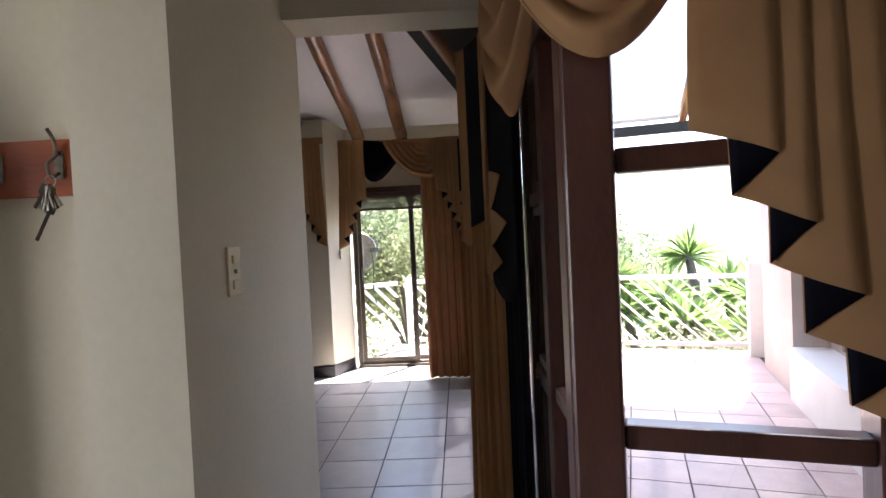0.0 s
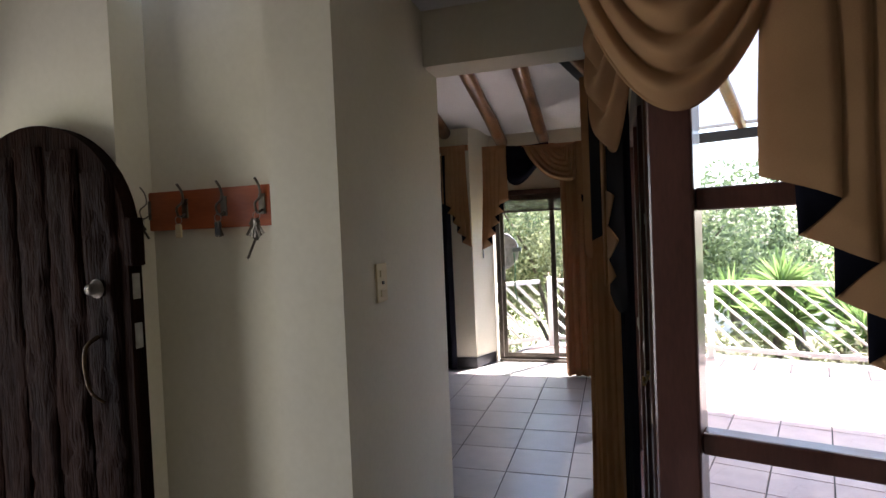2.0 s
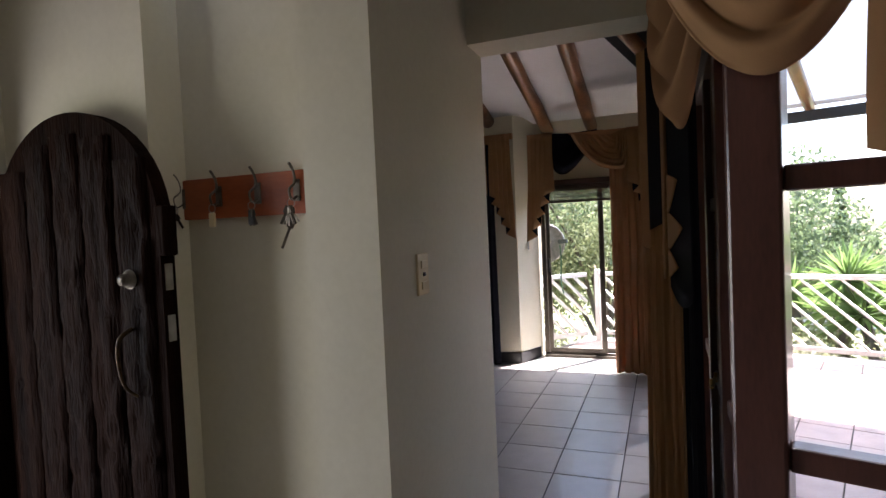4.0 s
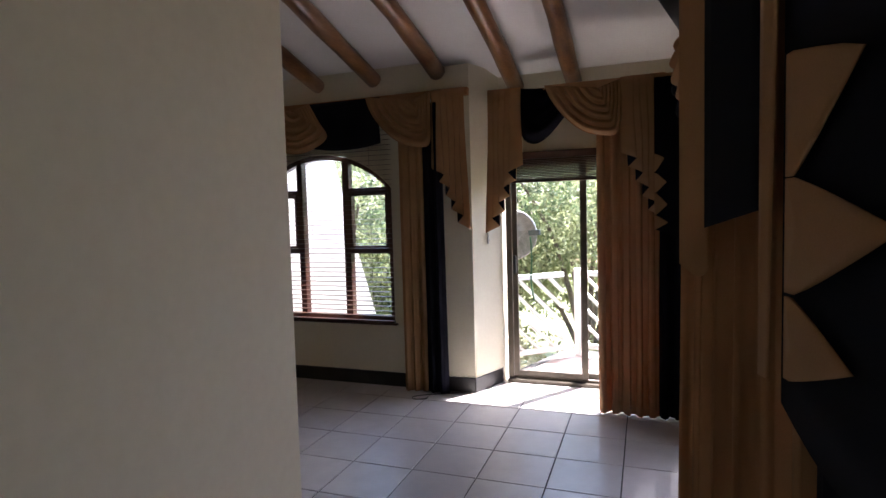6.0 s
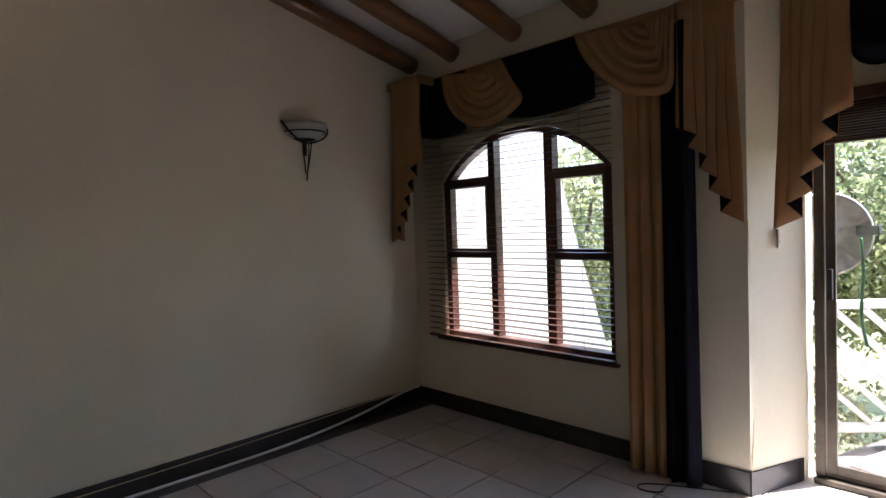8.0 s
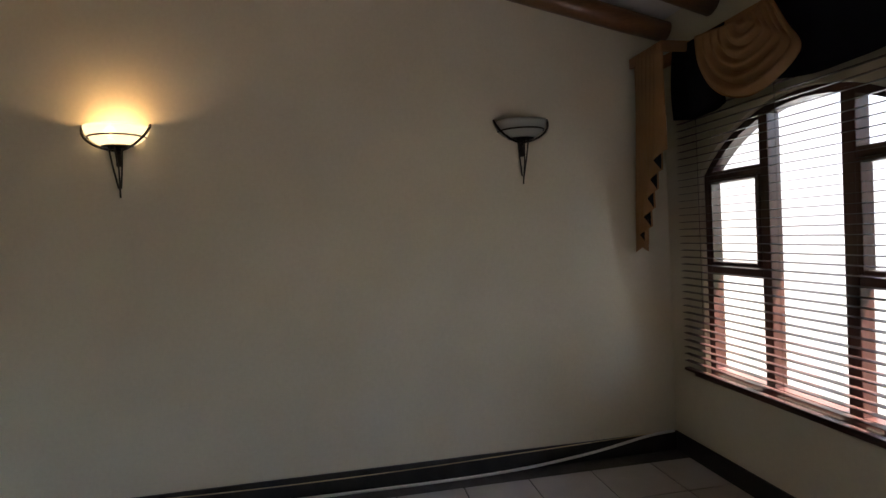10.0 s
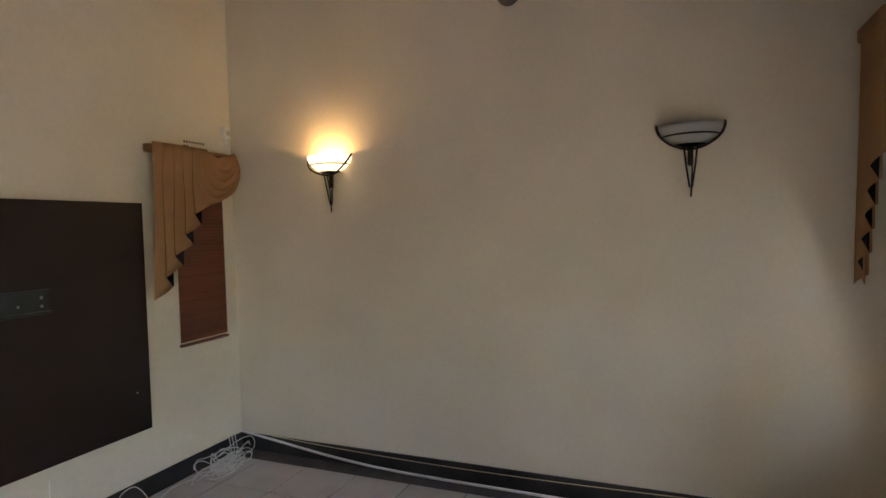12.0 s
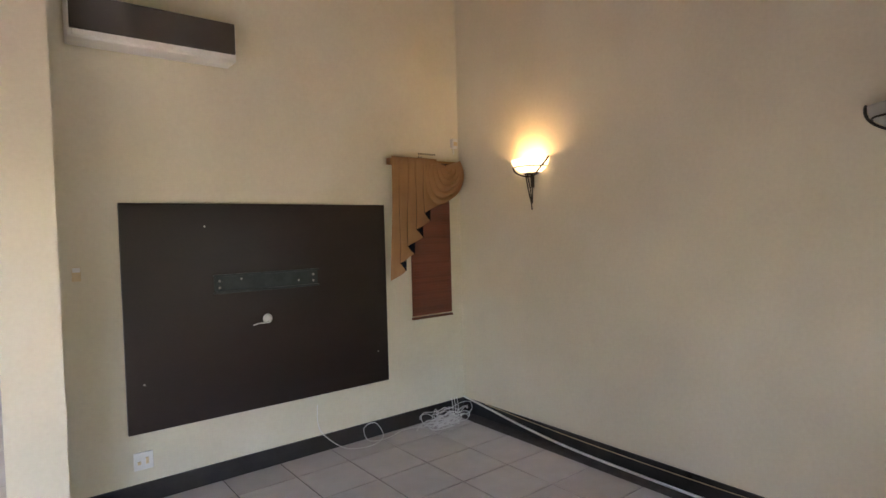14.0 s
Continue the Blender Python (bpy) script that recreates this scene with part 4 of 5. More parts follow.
cable("corner_wire", smooth_path([(-1.555, N + 0.0, 1.42), (-1.552, N + 0.02, 1.0), (-1.55, N + 0.03, 0.6), (-1.548, N + 0.02, 0.3), (-1.555, N - 0.006, 0.02)]), 0.004, IVORY, "thin pale wire down the corner of the pier")

# ---- entrance hall ----
door = thing("entrance_door", pose(-2.305, 1.50, 0, 0, 0, 0), "heavy dark carved timber door with an arched top standing open", "door")
LEAF_ARCH = arch(0.0, 0.785, 0.012, 1.60, 1.995, 22)
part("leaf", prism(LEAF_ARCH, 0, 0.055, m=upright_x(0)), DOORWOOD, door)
rnd = random.Random(9)
edges = [0.03, 0.17, 0.31, 0.45, 0.60, 0.755]
for a, b in zip(edges, edges[1:]):
    mid = (a + b) / 2
    h = 1.60 + 0.37 * math.sqrt(max(0.02, 1 - ((mid - 0.39) / 0.41) ** 2)) - 0.05
    bm = bmesh.new()
    nx, nz = 8, 110
    grid = [[bm.verts.new((a + 0.004 + (b - a - 0.008) * i / nx, -0.014 - 0.008 * noise.noise(Vector((a * 40 + i * 0.5, j * 0.11, 2))) + 0.010 * max(0.0, 1 - 9 * abs(noise.noise(Vector((a * 31 + i * 0.55, j * 0.06, 7))))) + 0.005 * noise.noise(Vector((a * 20 + i * 1.3, j * 0.5, 4))) - (0.004 if 0 < i < nx else -0.010), 0.03 + (h - 0.03) * j / nz)) for j in range(nz + 1)] for i in range(nx + 1)]
    for i in range(nx):
        for j in range(nz):
            bm.faces.new((grid[i][j], grid[i + 1][j], grid[i + 1][j + 1], grid[i][j + 1]))
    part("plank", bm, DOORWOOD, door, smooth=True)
part("handle", tube(bmesh.new(), smooth_path([(0.665, -0.02, 1.27), (0.655, -0.06, 1.24), (0.653, -0.065, 1.16), (0.660, -0.052, 1.09), (0.675, -0.02, 1.05)]), [0.008 - 0.0001 * k for k in range(33)], 8), AGEDBRASS, door, "curved blackened brass pull handle", True)
part("lock", lathe(bmesh.new(), [(0.0, 0.034), (0.018, 0.03), (0.02, 0.006), (0.032, 0.0)], 16, pose(0.675, -0.026, 1.43, 90)), KEYSTEEL, door, "round tarnished deadlock", True)
for z in (1.39, 1.225):
    part("latch_plate", boxes((0.7855, 0.788, 0.012, 0.042, z, z + 0.085), bevel=0.0008), STEEL, door)
part("edge_block", boxes((0.773, 0.81, -0.005, 0.05, 1.50, 1.66), bevel=0.006), DOORWOOD, door)
dframe = tagged(thing("door_frame", pose(0, 0, 0), "dark timber frame of the arched doorway", "door frame"), kind="structure")
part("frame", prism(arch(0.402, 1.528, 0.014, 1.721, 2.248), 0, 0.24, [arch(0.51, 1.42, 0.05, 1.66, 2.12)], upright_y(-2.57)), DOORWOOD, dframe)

rack = thing("key_rack", pose(-1.378, 1.72, 1.617), "orange-red wooden key rack with tarnished hooks on the wall", "key rack")
board = prism([(-0.235, 0.0), (0.275, 0.0), (0.275, 0.14), (-0.235, 0.14), (-0.262, 0.128), (-0.280, 0.100), (-0.286, 0.070), (-0.280, 0.040), (-0.262, 0.012)], 0, 0.018, m=upright_x(-0.018))
part("board", board, RACK, rack)
for k, x in enumerate((-0.245, -0.08, 0.085, 0.24)):
    hk = part("hook", tube(bmesh.new(), smooth_path([(x, -0.022, 0.055), (x, -0.05, 0.045), (x, -0.06, 0.075), (x, -0.03, 0.10), (x, -0.034, 0.135), (x, -0.055, 0.16)]), 0.0045, 7), KEYSTEEL, rack, "tarnished metal double hook", True)
    part("plate", boxes((x - 0.013, x + 0.013, -0.023, -0.018, 0.04, 0.11), bevel=0.002), KEYSTEEL, hk)


def key_ring(x, z, n, tag_mat, length, seed):
    rnd = random.Random(seed)
    t = thing("keys", pose(-1.378 + x, 1.72 - 0.055, 1.617 + z), "bunch of keys hanging from the rack", "keys", "keys on the rack")
    part("ring", tube(bmesh.new(), [(0.014 * math.cos(a), 0, -0.012 + 0.014 * math.sin(a)) for a in [k * math.tau / 12 for k in range(12)]], 0.0013, 5, True), STEEL, t)
    for k in range(n):
        a = rnd.uniform(-0.7, 0.7)
        m = pose(0.006 * math.sin(a), -0.002 * k, -0.024, 0, math.degrees(a), rnd.uniform(-30, 30))
        bm = bmesh.new()
        box(bm, -0.011, 0.011, -0.001, 0.001, -0.024, 0.0, 0.0009)
        box(bm, -0.004, 0.004, -0.001, 0.001, -0.024 - length, -0.022)
        bmesh.ops.transform(bm, matrix=m, verts=bm.verts)
        part("key", bm, KEYSTEEL, t)
    if tag_mat:
        part("tag", boxes((-0.013, 0.013, -0.006, 0.004, -0.075, -0.026), bevel=0.005), tag_mat, t)


key_ring(-0.245, 0.045, 5, None, 0.032, 1)
key_ring(-0.08, 0.045, 0, IVORY, 0.03, 2)
key_ring(0.085, 0.045, 3, BLACKPL, 0.03, 3)
key_ring(0.24, 0.045, 10, BLACKPL, 0.036, 4)
key_ring(0.24, 0.0, 1, None, 0.07, 6)

# ---- terrace ----
def in_terrace(x, y, z=0):
    return TERRACE @ Vector((x, y, z))


structure("terrace", prism([(0.13, -0.1), (2.2, -0.1), (2.2, 5.95), (-3.1, 5.95), (-3.2, 4.0), (-1.55, 4.0), (-1.55, 0.4)], -0.35, -0.05, m=TERRACE), GROUT, "terrace slab bedding")
structure("wall_wing", prism(rect(-0.1, 6.5, -0.05, 3.2), 0, 0.25, [rect(1.0, 3.70, 0.42, 2.15)], TERRACE @ upright_y(1.55)), PINK, "pale plaster wall of the next wing")
structure("wall_wing_pier", prism([(1.28, 3.97), (1.55, 3.97), (1.55, 5.08), (1.28, 5.08)], -0.05, 3.1, m=TERRACE), PINK, "pale plaster pier at the terrace")
structure("window_ledge", prism([(1.25, 0.8), (1.55, 0.8), (1.55, 3.97), (1.25, 3.97)], -0.05, 0.40, m=TERRACE), EXT, "white plaster ledge below the wing window")
win_w = tagged(thing("window_wing", TERRACE @ pose(1.63, 1.02, 0, 0, 0, 90), "dark timber window of the next wing", "window"), kind="structure")
for p in (0.0, 0.85, 1.75, 2.65):
    part("post", boxes((p - 0.05, p + 0.05, -0.05, 0.05, 0.42, 2.15), bevel=0.005), FRAME, win_w)
part("sill", boxes((0.0, 2.65, -0.05, 0.05, 0.42, 0.50)), FRAME, win_w)
for a, b in ((0.05, 0.80), (0.90, 1.70), (1.80, 2.60)):
    timber_bay(win_w, a, b, 0.50, (1.20,), 2.15, flip=True)
# Bare slab behind the wing window; it reuses the dark grout material.
structure("wing_room", prism([(1.80, 0.5), (3.4, 0.5), (3.4, 4.5), (1.80, 4.5)], -0.05, 0.0, m=TERRACE), GROUT, "plain slab in dark grout colour inside the next wing")
structure("wing_room_wall", prism([(3.4, 0.3), (3.6, 0.3), (3.6, 4.7), (3.4, 4.7)], -0.05, 3.1, m=TERRACE), WALL, "wall inside the next wing")
structure("wing_roof", prism([(1.52, -0.2), (3.8, -0.2), (3.8, 6.6), (1.52, 6.6)], 3.2, 3.35, m=TERRACE), CEIL, "roof slab of the next wing")

rail = thing("terrace_railing", TERRACE @ pose(-2.85, 5.66, -0.05), "white painted metal railing with slanting bars", "railing")
LEN, TOP = 4.12, 0.93


def rail_panel(parent, x0, x1, m=None, width=0.046):
    for z0, z1, d in ((TOP - 0.05, TOP, 0.035), (0.10, 0.15, 0.025)):
        bm = boxes((x0, x1, -d, d, z0, z1), bevel=0.004)
        if m is not None:
            bmesh.ops.transform(bm, matrix=m, verts=bm.verts)
        part("rail", bm, RAILPAINT, parent)
    k = x0 - 0.70
    while k < x1:
        a, b, z0, z1 = k, k + 0.78, 0.15, TOP - 0.05
        # bars fall to the right
        top_x, bot_x, zt, zb = a, b, z1, z0
        if top_x < x0:
            zt, top_x = z1 - (x0 - a) * (z1 - z0) / 0.78, x0
        if bot_x > x1:
            zb, bot_x = z0 + (b - x1) * (z1 - z0) / 0.78, x1
        if zt - zb > 0.05:
            bm = beam(bmesh.new(), (top_x, 0, zt), (bot_x, 0, zb), 0.022, width, (0, 1, 0))
            if m is not None:
                bmesh.ops.transform(bm, matrix=m, verts=bm.verts)
            part("bar", bm, RAILPAINT, parent)
        k += 0.185


rail_panel(rail, 0.03, LEN)
part("post", boxes((-0.04, 0.03, -0.035, 0.035, 0, TOP + 0.03), bevel=0.006), RAILPAINT, rail)
part("post", boxes((1.98, 2.05, -0.035, 0.035, 0, TOP), bevel=0.004), RAILPAINT, rail)
part("post", boxes((LEN - 0.03, LEN + 0.12, -0.08, 0.08, 0, TOP + 0.12), bevel=0.006), RAILPAINT, rail)
rail2 = thing("terrace_railing", pose(-2.13, 6.75, -0.05, 0, 0, 42), "white painted metal railing with slanting bars", "railing")
rail_panel(rail2, 0.0, 1.50, width=0.07)

# terrace roof: poles, gutter beam, milky sheeting
roof = thing("terrace_roof", TERRACE, "terrace lean-to roof of dark poles under milky sheeting", "roof")
part("gutter_beam", beam(bmesh.new(), (-1.4, 4.63, 2.42), (1.5, 4.63, 2.42), 0.07, 0.10, bevel=0.01), BLACKPL, roof)
part("edge_trim", beam(bmesh.new(), (-1.4, 4.61, 2.52), (1.5, 4.61, 2.52), 0.05, 0.03), EXT, roof)
for x in (-1.2, -0.35, 0.55, 1.35):
    part("rafter", tube(bmesh.new(), [(x, 4.67 - 0.45 * k, 2.50 + 0.065 * k) for k in range(11)], 0.05, 10), POLE, roof, smooth=True)
bm = bmesh.new()
bm.faces.new([bm.verts.new(v) for v in ((-1.4, 4.80, 2.57), (1.5, 4.80, 2.57), (1.5, 0.1, 3.2), (-1.4, 0.1, 3.2))])
so = part("sheeting", bm, SHEETING, roof, "milky translucent roofing sheet").modifiers.new("thickness", "SOLIDIFY")
so.thickness = 0.004

# hose reel on the outside wall beyond the sliding door
reel = thing("hose_reel", pose(-1.395, 7.06, 1.31), "round grey steel hose reel on a wall bracket", "hose reel")
FM = pose(0.0, 0.0, 0.0, 90, 0, 22)
part("drum", lathe(bmesh.new(), [(0.0, 0.03), (0.07, 0.035), (0.09, 0.02), (0.20, 0.02), (0.225, 0.045), (0.24, 0.04), (0.24, 0.03), (0.225, 0.01), (0.15, -0.01), (0.15, -0.13), (0.24, -0.14), (0.24, -0.15), (0.0, -0.15)], 36, FM), STEEL, reel, "dull steel drum", True)
part("hub", lathe(bmesh.new(), [(0.0, 0.075), (0.03, 0.07), (0.04, 0.035)], 16, FM), GREYMETAL, reel, smooth=True)
for k in range(6):
    a = k * math.tau / 6 + 0.3
    part("rib", beam(bmesh.new(), FM @ Vector((0.07 * math.cos(a), 0.07 * math.sin(a), 0.026)), FM @ Vector((0.215 * math.cos(a), 0.215 * math.sin(a), 0.026)), 0.012, 0.010), STEEL, reel)
part("hose_coil", tube(bmesh.new(), [FM @ Vector(((0.175 + 0.012 * math.sin(k * 0.2)) * math.cos(k * 0.3), (0.175 + 0.012 * math.sin(k * 0.2)) * math.sin(k * 0.3), -0.02 - 0.0008 * k)) for k in range(125)], 0.012, 6), LEAFHOSE, reel, "green garden hose", True)
part("hose_end", tube(bmesh.new(), smooth_path([(0.19, -0.06, -0.02), (0.20, -0.06, -0.20), (0.19, -0.05, -0.45), (0.215, -0.05, -0.62)]), 0.009, 6), LEAFHOSE, reel, "green garden hose", True)
part("bracket", beam(bmesh.new(), (-0.02, 0.14, 0.0), (-0.34, 0.14, 0.0), 0.04, 0.05, bevel=0.004), GREYMETAL, reel)
part("bracket_arm", beam(bmesh.new(), (0.0, 0.13, 0.0), (0.27, 0.0, 0.02), 0.03, 0.05, bevel=0.004), GREYMETAL, reel)
part("wall_plate", boxes((-0.355, -0.33, 0.04, 0.24, -0.12, 0.12), bevel=0.003), GREYMETAL, reel)
structure("wall_outer", boxes((-2.05, -1.75, 6.842, 7.40, -2.5, 2.76)), EXT, "white plaster garden wall carrying the hose reel")

# white tapering buttress wall outside the arched window
BUTTRESS = Matrix(((0.39, 0, -0.92, -3.59), (0.92, 0, 0.39, 8.0), (0, 1, 0, 0), (0, 0, 0, 1)))
structure("wall_buttress", prism([(-1.60, -2.8), (1.17, -2.8), (0.36, 0.0), (0.204, 0.5), (0.0, 1.16), (-0.30, 2.245), (-0.62, 3.4), (-1.60, 3.4)], 0, 0.35, m=BUTTRESS), EXT, "white sunlit battered plaster wall")
structure("wall_side", boxes((-4.75, -4.45, 6.55, 7.15, -2.5, 3.0)), EXT, "white plaster return wall")

# ---- garden and distance ----
def ground_height(x, y):
    r = math.hypot(x, y - 5)
    return -2.6 - 0.10 * max(0.0, r - 6) + 0.00035 * max(0.0, r - 60) ** 1.75 * 0.6 + 1.2 * noise.noise(Vector((x * 0.05, y * 0.05, 0)))


bm = bmesh.new()
rings = [0, 3, 6, 9, 13, 18, 25, 35, 50, 70, 100, 150, 220, 320, 480, 700, 1000, 1500, 2200]
cols = []
for k in range(64):
    a = k * math.tau / 64
    cols.append([bm.verts.new((r * math.cos(a), 5 + r * math.sin(a), min(ground_height(r * math.cos(a), 5 + r * math.sin(a)), 16 + 6 * noise.noise(Vector((a * 3, 1, 0)))) if r else -2.6)) for r in rings[1:]])
mid = bm.verts.new((0, 5, -2.6))
for k in range(64):
    c0, c1 = cols[k], cols[(k + 1) % 64]
    bm.faces.new((mid, c0[0], c1[0]))
    for i in range(len(c0) - 1):
        bm.faces.new((c0[i], c0[i + 1], c1[i + 1], c1[i]))
structure("ground", bm, SOIL, "sloping grassy hillside falling away to the valley", True)


def leaf_cloud(name, centres, count, size, mat, seed, parent, squash=0.75):
    """Many small leaf clumps scattered in uneven clouds round the given centres (x, y, z, radius)."""
    rng = np.random.default_rng(seed)
    which = rng.integers(0, len(centres), count)
    c = np.array(centres)[which]
    d = rng.normal(size=(count, 3))
    d /= np.linalg.norm(d, axis=1)[:, None]
    rad = c[:, 3] * (0.35 + 0.75 * rng.random(count) ** 0.5)
    p = c[:, :3] + d * rad[:, None] * np.array([1, 1, squash])
    a, b = rng.normal(size=(count, 3)), rng.normal(size=(count, 3))
    a /= np.linalg.norm(a, axis=1)[:, None]
    b = np.cross(a, b)
    b /= np.linalg.norm(b, axis=1)[:, None]
    s = size * (0.5 + rng.random(count))[:, None]
    quad = np.stack([p - a * s, p + b * s * 0.42, p + a * s, p - b * s * 0.42], 1).reshape(-1, 3)
    me = bpy.data.meshes.new(name)
    me.from_pydata(quad.tolist(), [], [(4 * k, 4 * k + 1, 4 * k + 2, 4 * k + 3) for k in range(count)])
    me.materials.append(mat)
    ob = new(name, me)
    ob.parent = parent
    return ob


def tree(x, y, height, spread, mat, count, size, seed, label):
    rnd = random.Random(seed)
    z = ground_height(x, y)
    t = thing("tree", pose(x, y, z - 0.1), label, "tree", "garden trees")
    fork = height * rnd.uniform(0.28, 0.4)
    part("trunk", tube(bmesh.new(), [(0, 0, 0), (rnd.uniform(-.1, .1), rnd.uniform(-.1, .1), fork * 0.5), (rnd.uniform(-.2, .2), rnd.uniform(-.2, .2), fork)], [0.05 * height ** 0.7, 0.04 * height ** 0.7, 0.032 * height ** 0.7], 8), BARK, t, smooth=True)
    tips = []
    for k in range(9):
        a, up = k * 2.4 + rnd.uniform(-.4, .4), rnd.uniform(0.35, 1.0)
        end = Vector((spread * math.cos(a) * rnd.uniform(.45, .95), spread * math.sin(a) * rnd.uniform(.45, .95), fork + (height - fork) * up * 0.9))
        mid_p = Vector((end.x * 0.4, end.y * 0.4, fork + (end.z - fork) * 0.6))
        part("limb", tube(bmesh.new(), smooth_path([(0, 0, fork * 0.95), mid_p, end], 5), [0.018 * height ** 0.7 * (1 - 0.075 * j) for j in range(11)], 6), BARK, t, smooth=True)
        tips.append((end.x, end.y, end.z, spread * rnd.uniform(.28, .48)))
        tips.append((mid_p.x * 1.6, mid_p.y * 1.6, mid_p.z + 0.2, spread * rnd.uniform(.2, .35)))
    leaf_cloud("crown", tips, count, size, mat, seed, t)
    return t


def shrub(x, y, height, spread, mat, count, size, seed, label):
    rnd = random.Random(seed)
    t = thing("shrub", pose(x, y, ground_height(x, y) - 0.1), label, "shrub", "garden shrubs")
    tips = [(rnd.uniform(-.6, .6) * spread, rnd.uniform(-.6, .6) * spread, height * rnd.uniform(.3, .85), spread * rnd.uniform(.3, .5)) for _ in range(10)]
    for k in range(5):
        part("stem", tube(bmesh.new(), [(0, 0, 0), (tips[k][0] * .5, tips[k][1] * .5, tips[k][2] * .6), tips[k][:3]], [0.04, 0.03, 0.012], 6), BARK, t)
    leaf_cloud("foliage", tips, count, size, mat, seed, t)


def yucca(x, y, trunk, heads, seed):
    """Spiky rosettes on bare stems."""
    rnd = random.Random(seed)
    t = thing("yucca", pose(x, y, ground_height(x, y) - 0.1), "spiky yucca with bright green rosettes", "plant", "yuccas")
    for h in range(heads):
        a = h * 2.4
        top = Vector((0.7 * math.cos(a) * (h > 0), 0.7 * math.sin(a) * (h > 0), trunk * rnd.uniform(0.75, 1.05)))
        part("stem", tube(bmesh.new(), [(0, 0, 0), (top.x * .6, top.y * .6, top.z * .55), top], [0.13, 0.1, 0.08], 7), BARK, t, smooth=True)
        bm = bmesh.new()
        for k in range(90):
            az, el = rnd.uniform(0, math.tau), rnd.uniform(-0.5, 1.4)
            d = Vector((math.cos(az) * math.cos(el), math.sin(az) * math.cos(el), math.sin(el)))
            side = d.cross(Vector((0, 0, 1))).normalized() * 0.028
            l = rnd.uniform(0.55, 0.8)
            p1, p2 = top + d * l * 0.55, top + d * l - Vector((0, 0, 0.10 * math.cos(el)))
            vs = [bm.verts.new(v) for v in (top - side * .5, top + side * .5, p1 + side, p2, p1 - side)]
            bm.faces.new(vs)
        part("rosette", bm, LEAF_YUCCA, t)


tree(-1.2, 12.0, 6.2, 2.6, LEAF, 22000, 0.052, 1, "airy olive-green tree beyond the terrace")
tree(-3.4, 11.6, 6.0, 2.2, LEAF_DARK, 18000, 0.052, 2, "dense green tree behind the garden wall")
tree(-5.3, 10.6, 6.4, 1.9, LEAF, 14000, 0.055, 7, "green tree behind the white garden wall")
tree(1.4, 15.5, 6.4, 2.8, LEAF_DARK, 18000, 0.065, 3, "dark green tree in the garden")
tree(-6.0, 16, 7.5, 3.5, LEAF_DARK, 8000, 0.13, 4, "dark green tree in the garden")
tree(3.4, 19.0, 5.9, 2.4, LEAF_DARK, 16000, 0.08, 5, "dark green tree in the garden")
tree(-1.0, 22, 6.6, 3.4, LEAF, 16000, 0.08, 6, "olive-green tree down the slope")
for k, (x, y, h, s) in enumerate(((-0.2, 9.4, 2.7, 1.3), (1.7, 9.0, 2.6, 1.3), (3.4, 8.6, 2.6, 1.3), (5.2, 8.4, 2.5, 1.4), (-2.2, 9.6, 3.0, 1.2), (0.8, 10.6, 3.0, 1.5), (3.0, 10.6, 2.7, 1.5), (5.4, 10.8, 2.6, 1.6), (7.6, 10.4, 2.6, 1.6))):
    shrub(x, y, h, s, (LEAF_DRY if k % 3 else LEAF), 4200, 0.05, 20 + k, "pale green shrub below the terrace railing")
for k, (x, y, h, n) in enumerate(((3.3, 10.0, 3.1, 3), (4.6, 10.4, 3.3, 3), (5.6, 9.2, 3.0, 2), (2.6, 11.4, 3.4, 3), (6.4, 11.6, 3.5, 3), (4.7, 8.3, 2.6, 2))):
    yucca(x, y, h, n, 40 + k)
creeper = thing("flowering_creeper", pose(-2.45, 8.1, -0.6), "green creeper with crimson blossom by the garden wall", "plant")
leaf_cloud("foliage", [(0, 0, 0.4, 0.5), (0.1, 0.1, 1.1, 0.5), (-0.05, 0, 1.8, 0.5), (0.1, 0, 2.5, 0.5)], 3500, 0.06, LEAF_DARK, 61, creeper)
leaf_cloud("blossom", [(0, -0.2, 1.9, 0.35), (0.1, -0.2, 1.3, 0.2)], 60, 0.04, FLOWER, 62, creeper)
part("stem", tube(bmesh.new(), [(0, 0, -2.3), (0.05, 0, 0), (0, 0, 1.5), (0.05, 0, 2.6)], [0.05, 0.04, 0.03, 0.015], 6), BARK, creeper)
cyp = thing("cypress", pose(6.6, 27.0, ground_height(6.6, 27) - 0.1), "slim dark cypress in the distance", "tree")
part("trunk", tube(bmesh.new(), [(0, 0, 0), (0, 0, 4), (0, 0, 7)], [0.15, 0.12, 0.03], 7), BARK, cyp)
leaf_cloud("crown", [(0, 0, 1.0 + 0.5 * k, 0.50 - 0.03 * k) for k in range(13)], 5000, 0.09, LEAF_DARK, 63, cyp, 1.0)

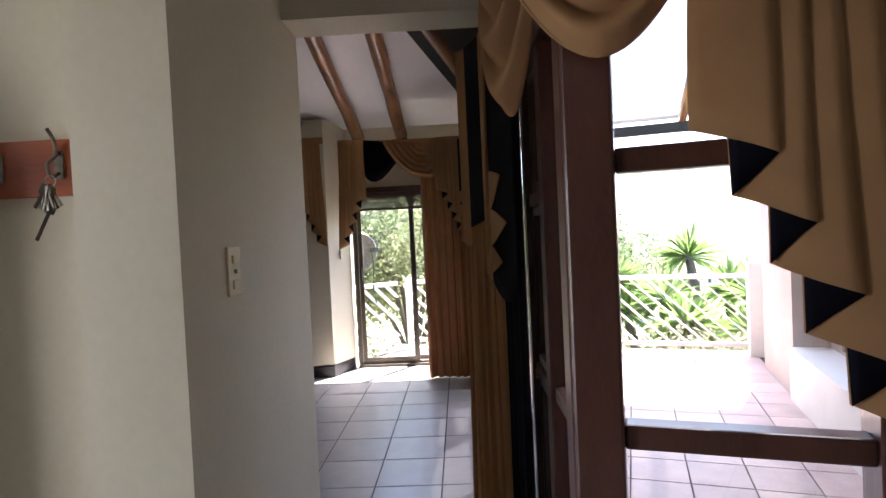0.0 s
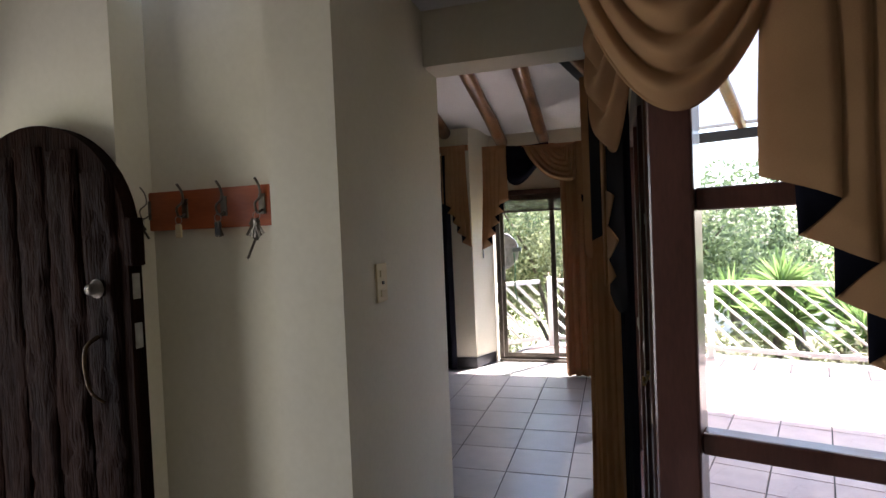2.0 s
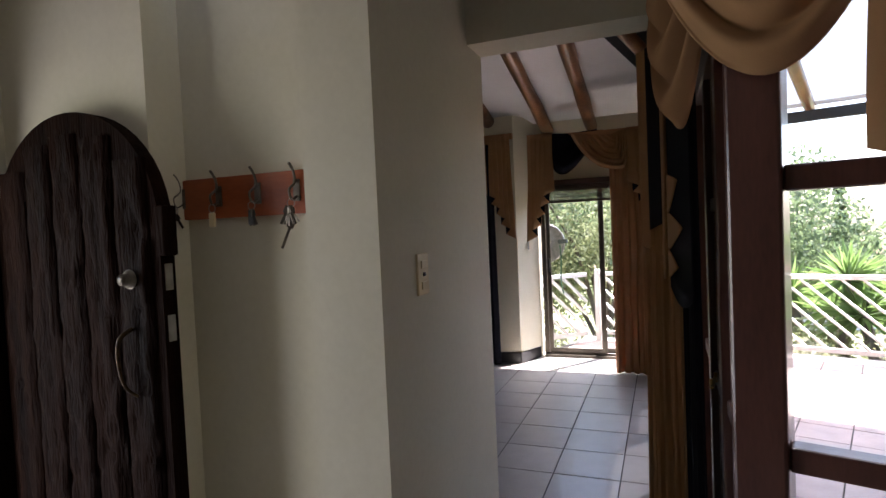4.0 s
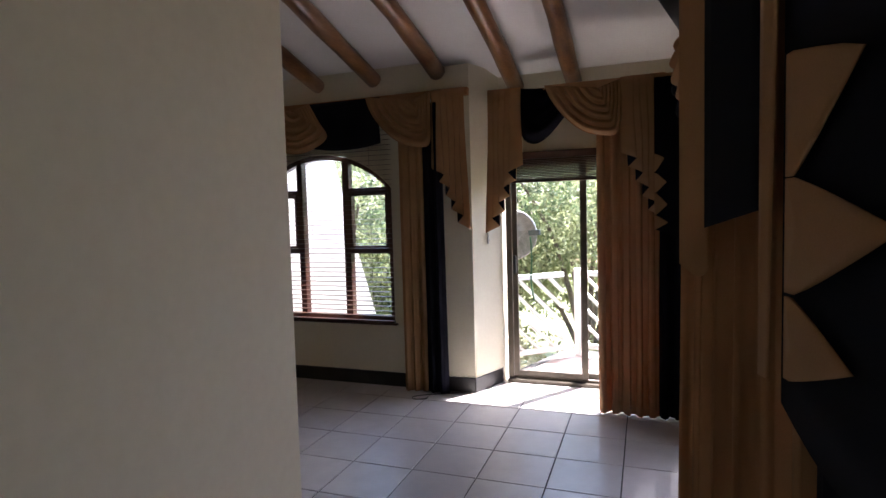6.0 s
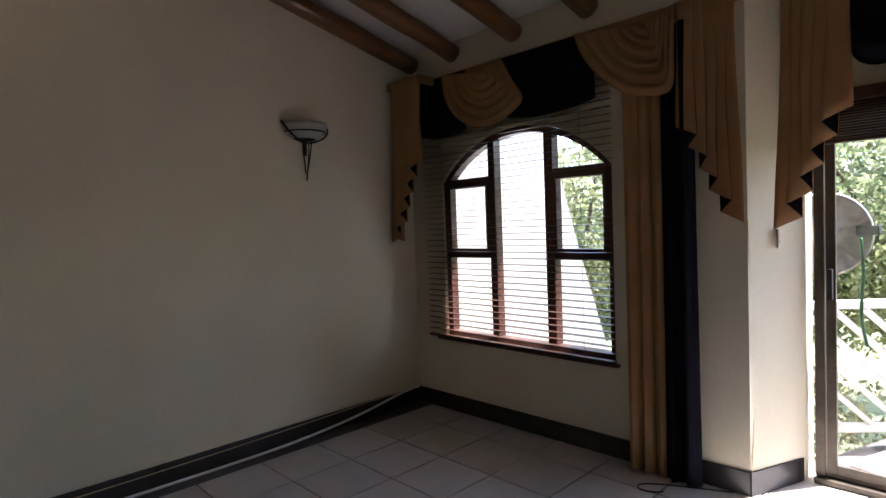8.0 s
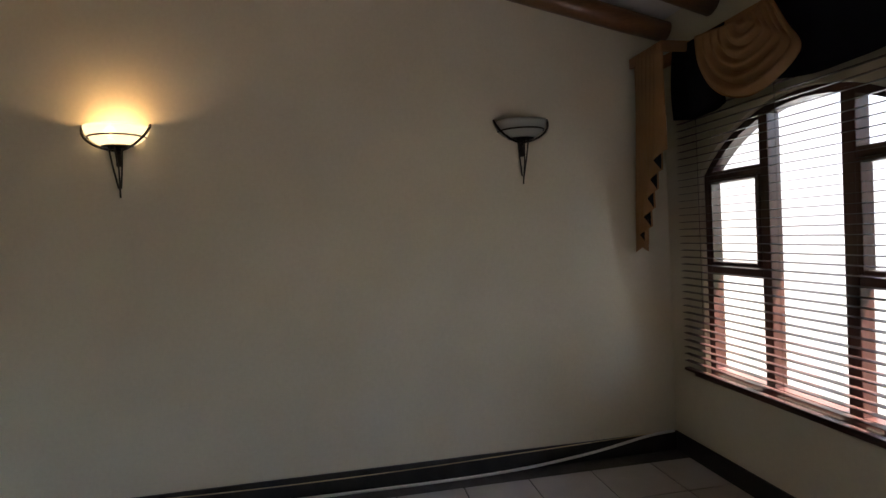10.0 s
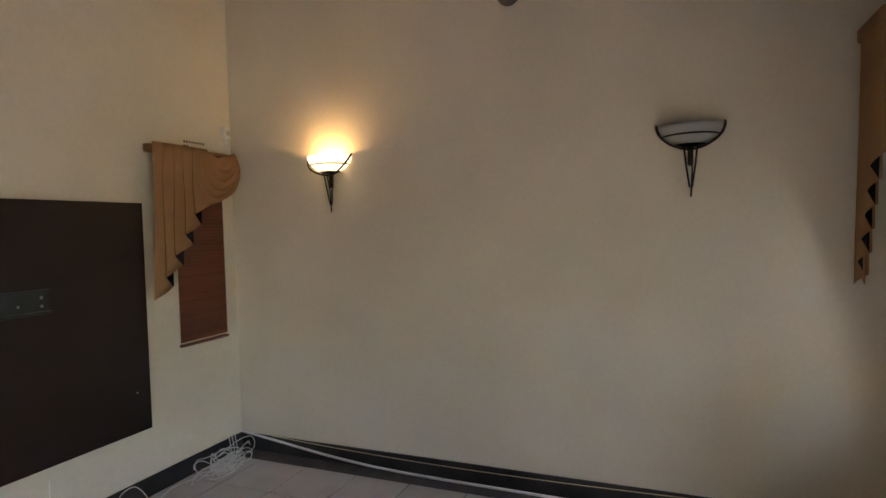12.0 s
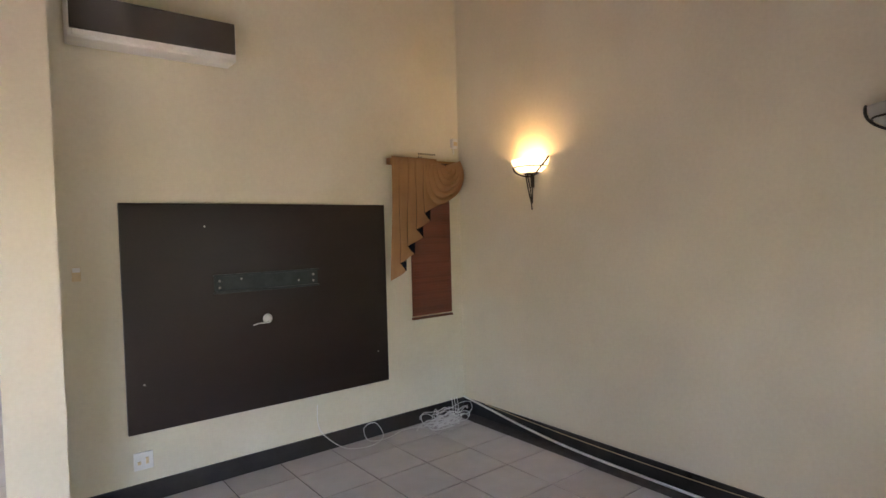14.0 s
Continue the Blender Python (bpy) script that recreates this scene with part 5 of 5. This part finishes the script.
# houses across the valley
def house(x, y, w, d, h, turn, seed):
    z = ground_height(x, y)
    z = min(z, 16 + 6 * noise.noise(Vector((math.atan2(y - 5, x) * 3, 1, 0))))
    t = thing("house", pose(x, y, z - 0.5, 0, 0, turn), "distant plastered house with a clay tile roof", "house", "houses across the valley")
    part("wall", boxes((-w / 2, w / 2, -d / 2, d / 2, 0, h)), HOUSEWALL, t)
    bm = bmesh.new()
    e = 0.4
    b = [bm.verts.new(v) for v in ((-w / 2 - e, -d / 2 - e, h), (w / 2 + e, -d / 2 - e, h), (w / 2 + e, d / 2 + e, h), (-w / 2 - e, d / 2 + e, h))]
    r = [bm.verts.new(v) for v in ((-w / 2 + d / 3, 0, h + d * 0.28), (w / 2 - d / 3, 0, h + d * 0.28))]
    for f in ((b[0], b[1], r[1], r[0]), (b[2], b[3], r[0], r[1]), (b[1], b[2], r[1]), (b[3], b[0], r[0]), tuple(b[::-1])):
        bm.faces.new(f)
    part("roof", bm, ROOFTILE, t)
    for k in range(3):
        part("window", boxes((-w / 3 + k * w / 3 - 0.6, -w / 3 + k * w / 3 + 0.6, -d / 2 - 0.05, -d / 2 + 0.02, h * 0.35, h * 0.7)), BLACKPL, t)


rnd = random.Random(21)
for k in range(60):
    r, a = rnd.uniform(140, 620), radians(rnd.uniform(28, 100))
    house(r * math.cos(a), 5 + r * math.sin(a), rnd.uniform(9, 18), rnd.uniform(7, 10), rnd.uniform(3, 6.5), rnd.uniform(-40, 40), k)
house(9.6, 44, 9, 6, 4.6, 20, 99)
for k in range(26):
    r, a = rnd.uniform(45, 260), radians(rnd.uniform(30, 105))
    x, y = r * math.cos(a), 5 + r * math.sin(a)
    t = thing("tree", pose(x, y, ground_height(x, y) - 0.2), "distant dark green tree on the hillside", "tree", "hillside trees")
    part("trunk", tube(bmesh.new(), [(0, 0, 0), (0, 0, 3)], 0.2, 6), BARK, t)
    leaf_cloud("crown", [(rnd.uniform(-1.5, 1.5), rnd.uniform(-1.5, 1.5), rnd.uniform(2.5, 5), rnd.uniform(1.2, 2.2)) for _ in range(6)], 900, 0.4, LEAF_DARK, 100 + k, t)

# ---- tiles, piece by piece ----
def tile_mesh(name, size, mat, joint=0.008, thick=0.012):
    bm = boxes((joint / 2, size - joint / 2, joint / 2, size - joint / 2, -thick, 0))
    bmesh.ops.bevel(bm, geom=[e for e in bm.edges if e.verts[0].co.z > -1e-4 and e.verts[1].co.z > -1e-4], offset=0.002, segments=1, affect="EDGES")
    me = bpy.data.meshes.new(name)
    bm.to_mesh(me)
    bm.free()
    me.materials.append(mat)
    return me


floor_ob, terrace_ob = bpy.data.objects["floor"], bpy.data.objects["terrace"]
T40, T33 = tile_mesh("tile", 0.4, TILE), tile_mesh("terrace_tile", 0.335, OUTTILE)
rnd = random.Random(2)


def lay(mesh, parent, size, x, y, z, turn):
    o = new("tile", mesh)
    o.parent = parent
    o.matrix_basis = turn @ pose(x, y, z + rnd.uniform(-0.0006, 0.0006), rnd.uniform(-0.05, 0.05), rnd.uniform(-0.05, 0.05))


for i in range(-10, 7):
    for j in range(-21, 4):
        x, y = -0.32 + 0.4 * i, 5.6 + 0.4 * j
        room = W - 0.25 < x < 0.05 and y > S - 0.39 and y < (6.6 if x > -1.7 else N)
        hall = -2.4 < x < 1.9 and -2.9 < y <= S - 0.39 and y + 0.3 * max(0, x) < 1.6
        if room or hall:
            lay(T40, floor_ob, 0.4, x, y, 0.0, Matrix())
for i in range(-9, 5):
    for j in range(0, 18):
        x, y = -0.02 + 0.335 * i, 0.12 + 0.335 * j
        w = in_terrace(x + 0.16, y + 0.16)
        if x < 1.22 and y < 5.75 and not (w.x < 0.32 and w.y < 6.95):
            lay(T33, terrace_ob, 0.335, x, y, -0.04, TERRACE)
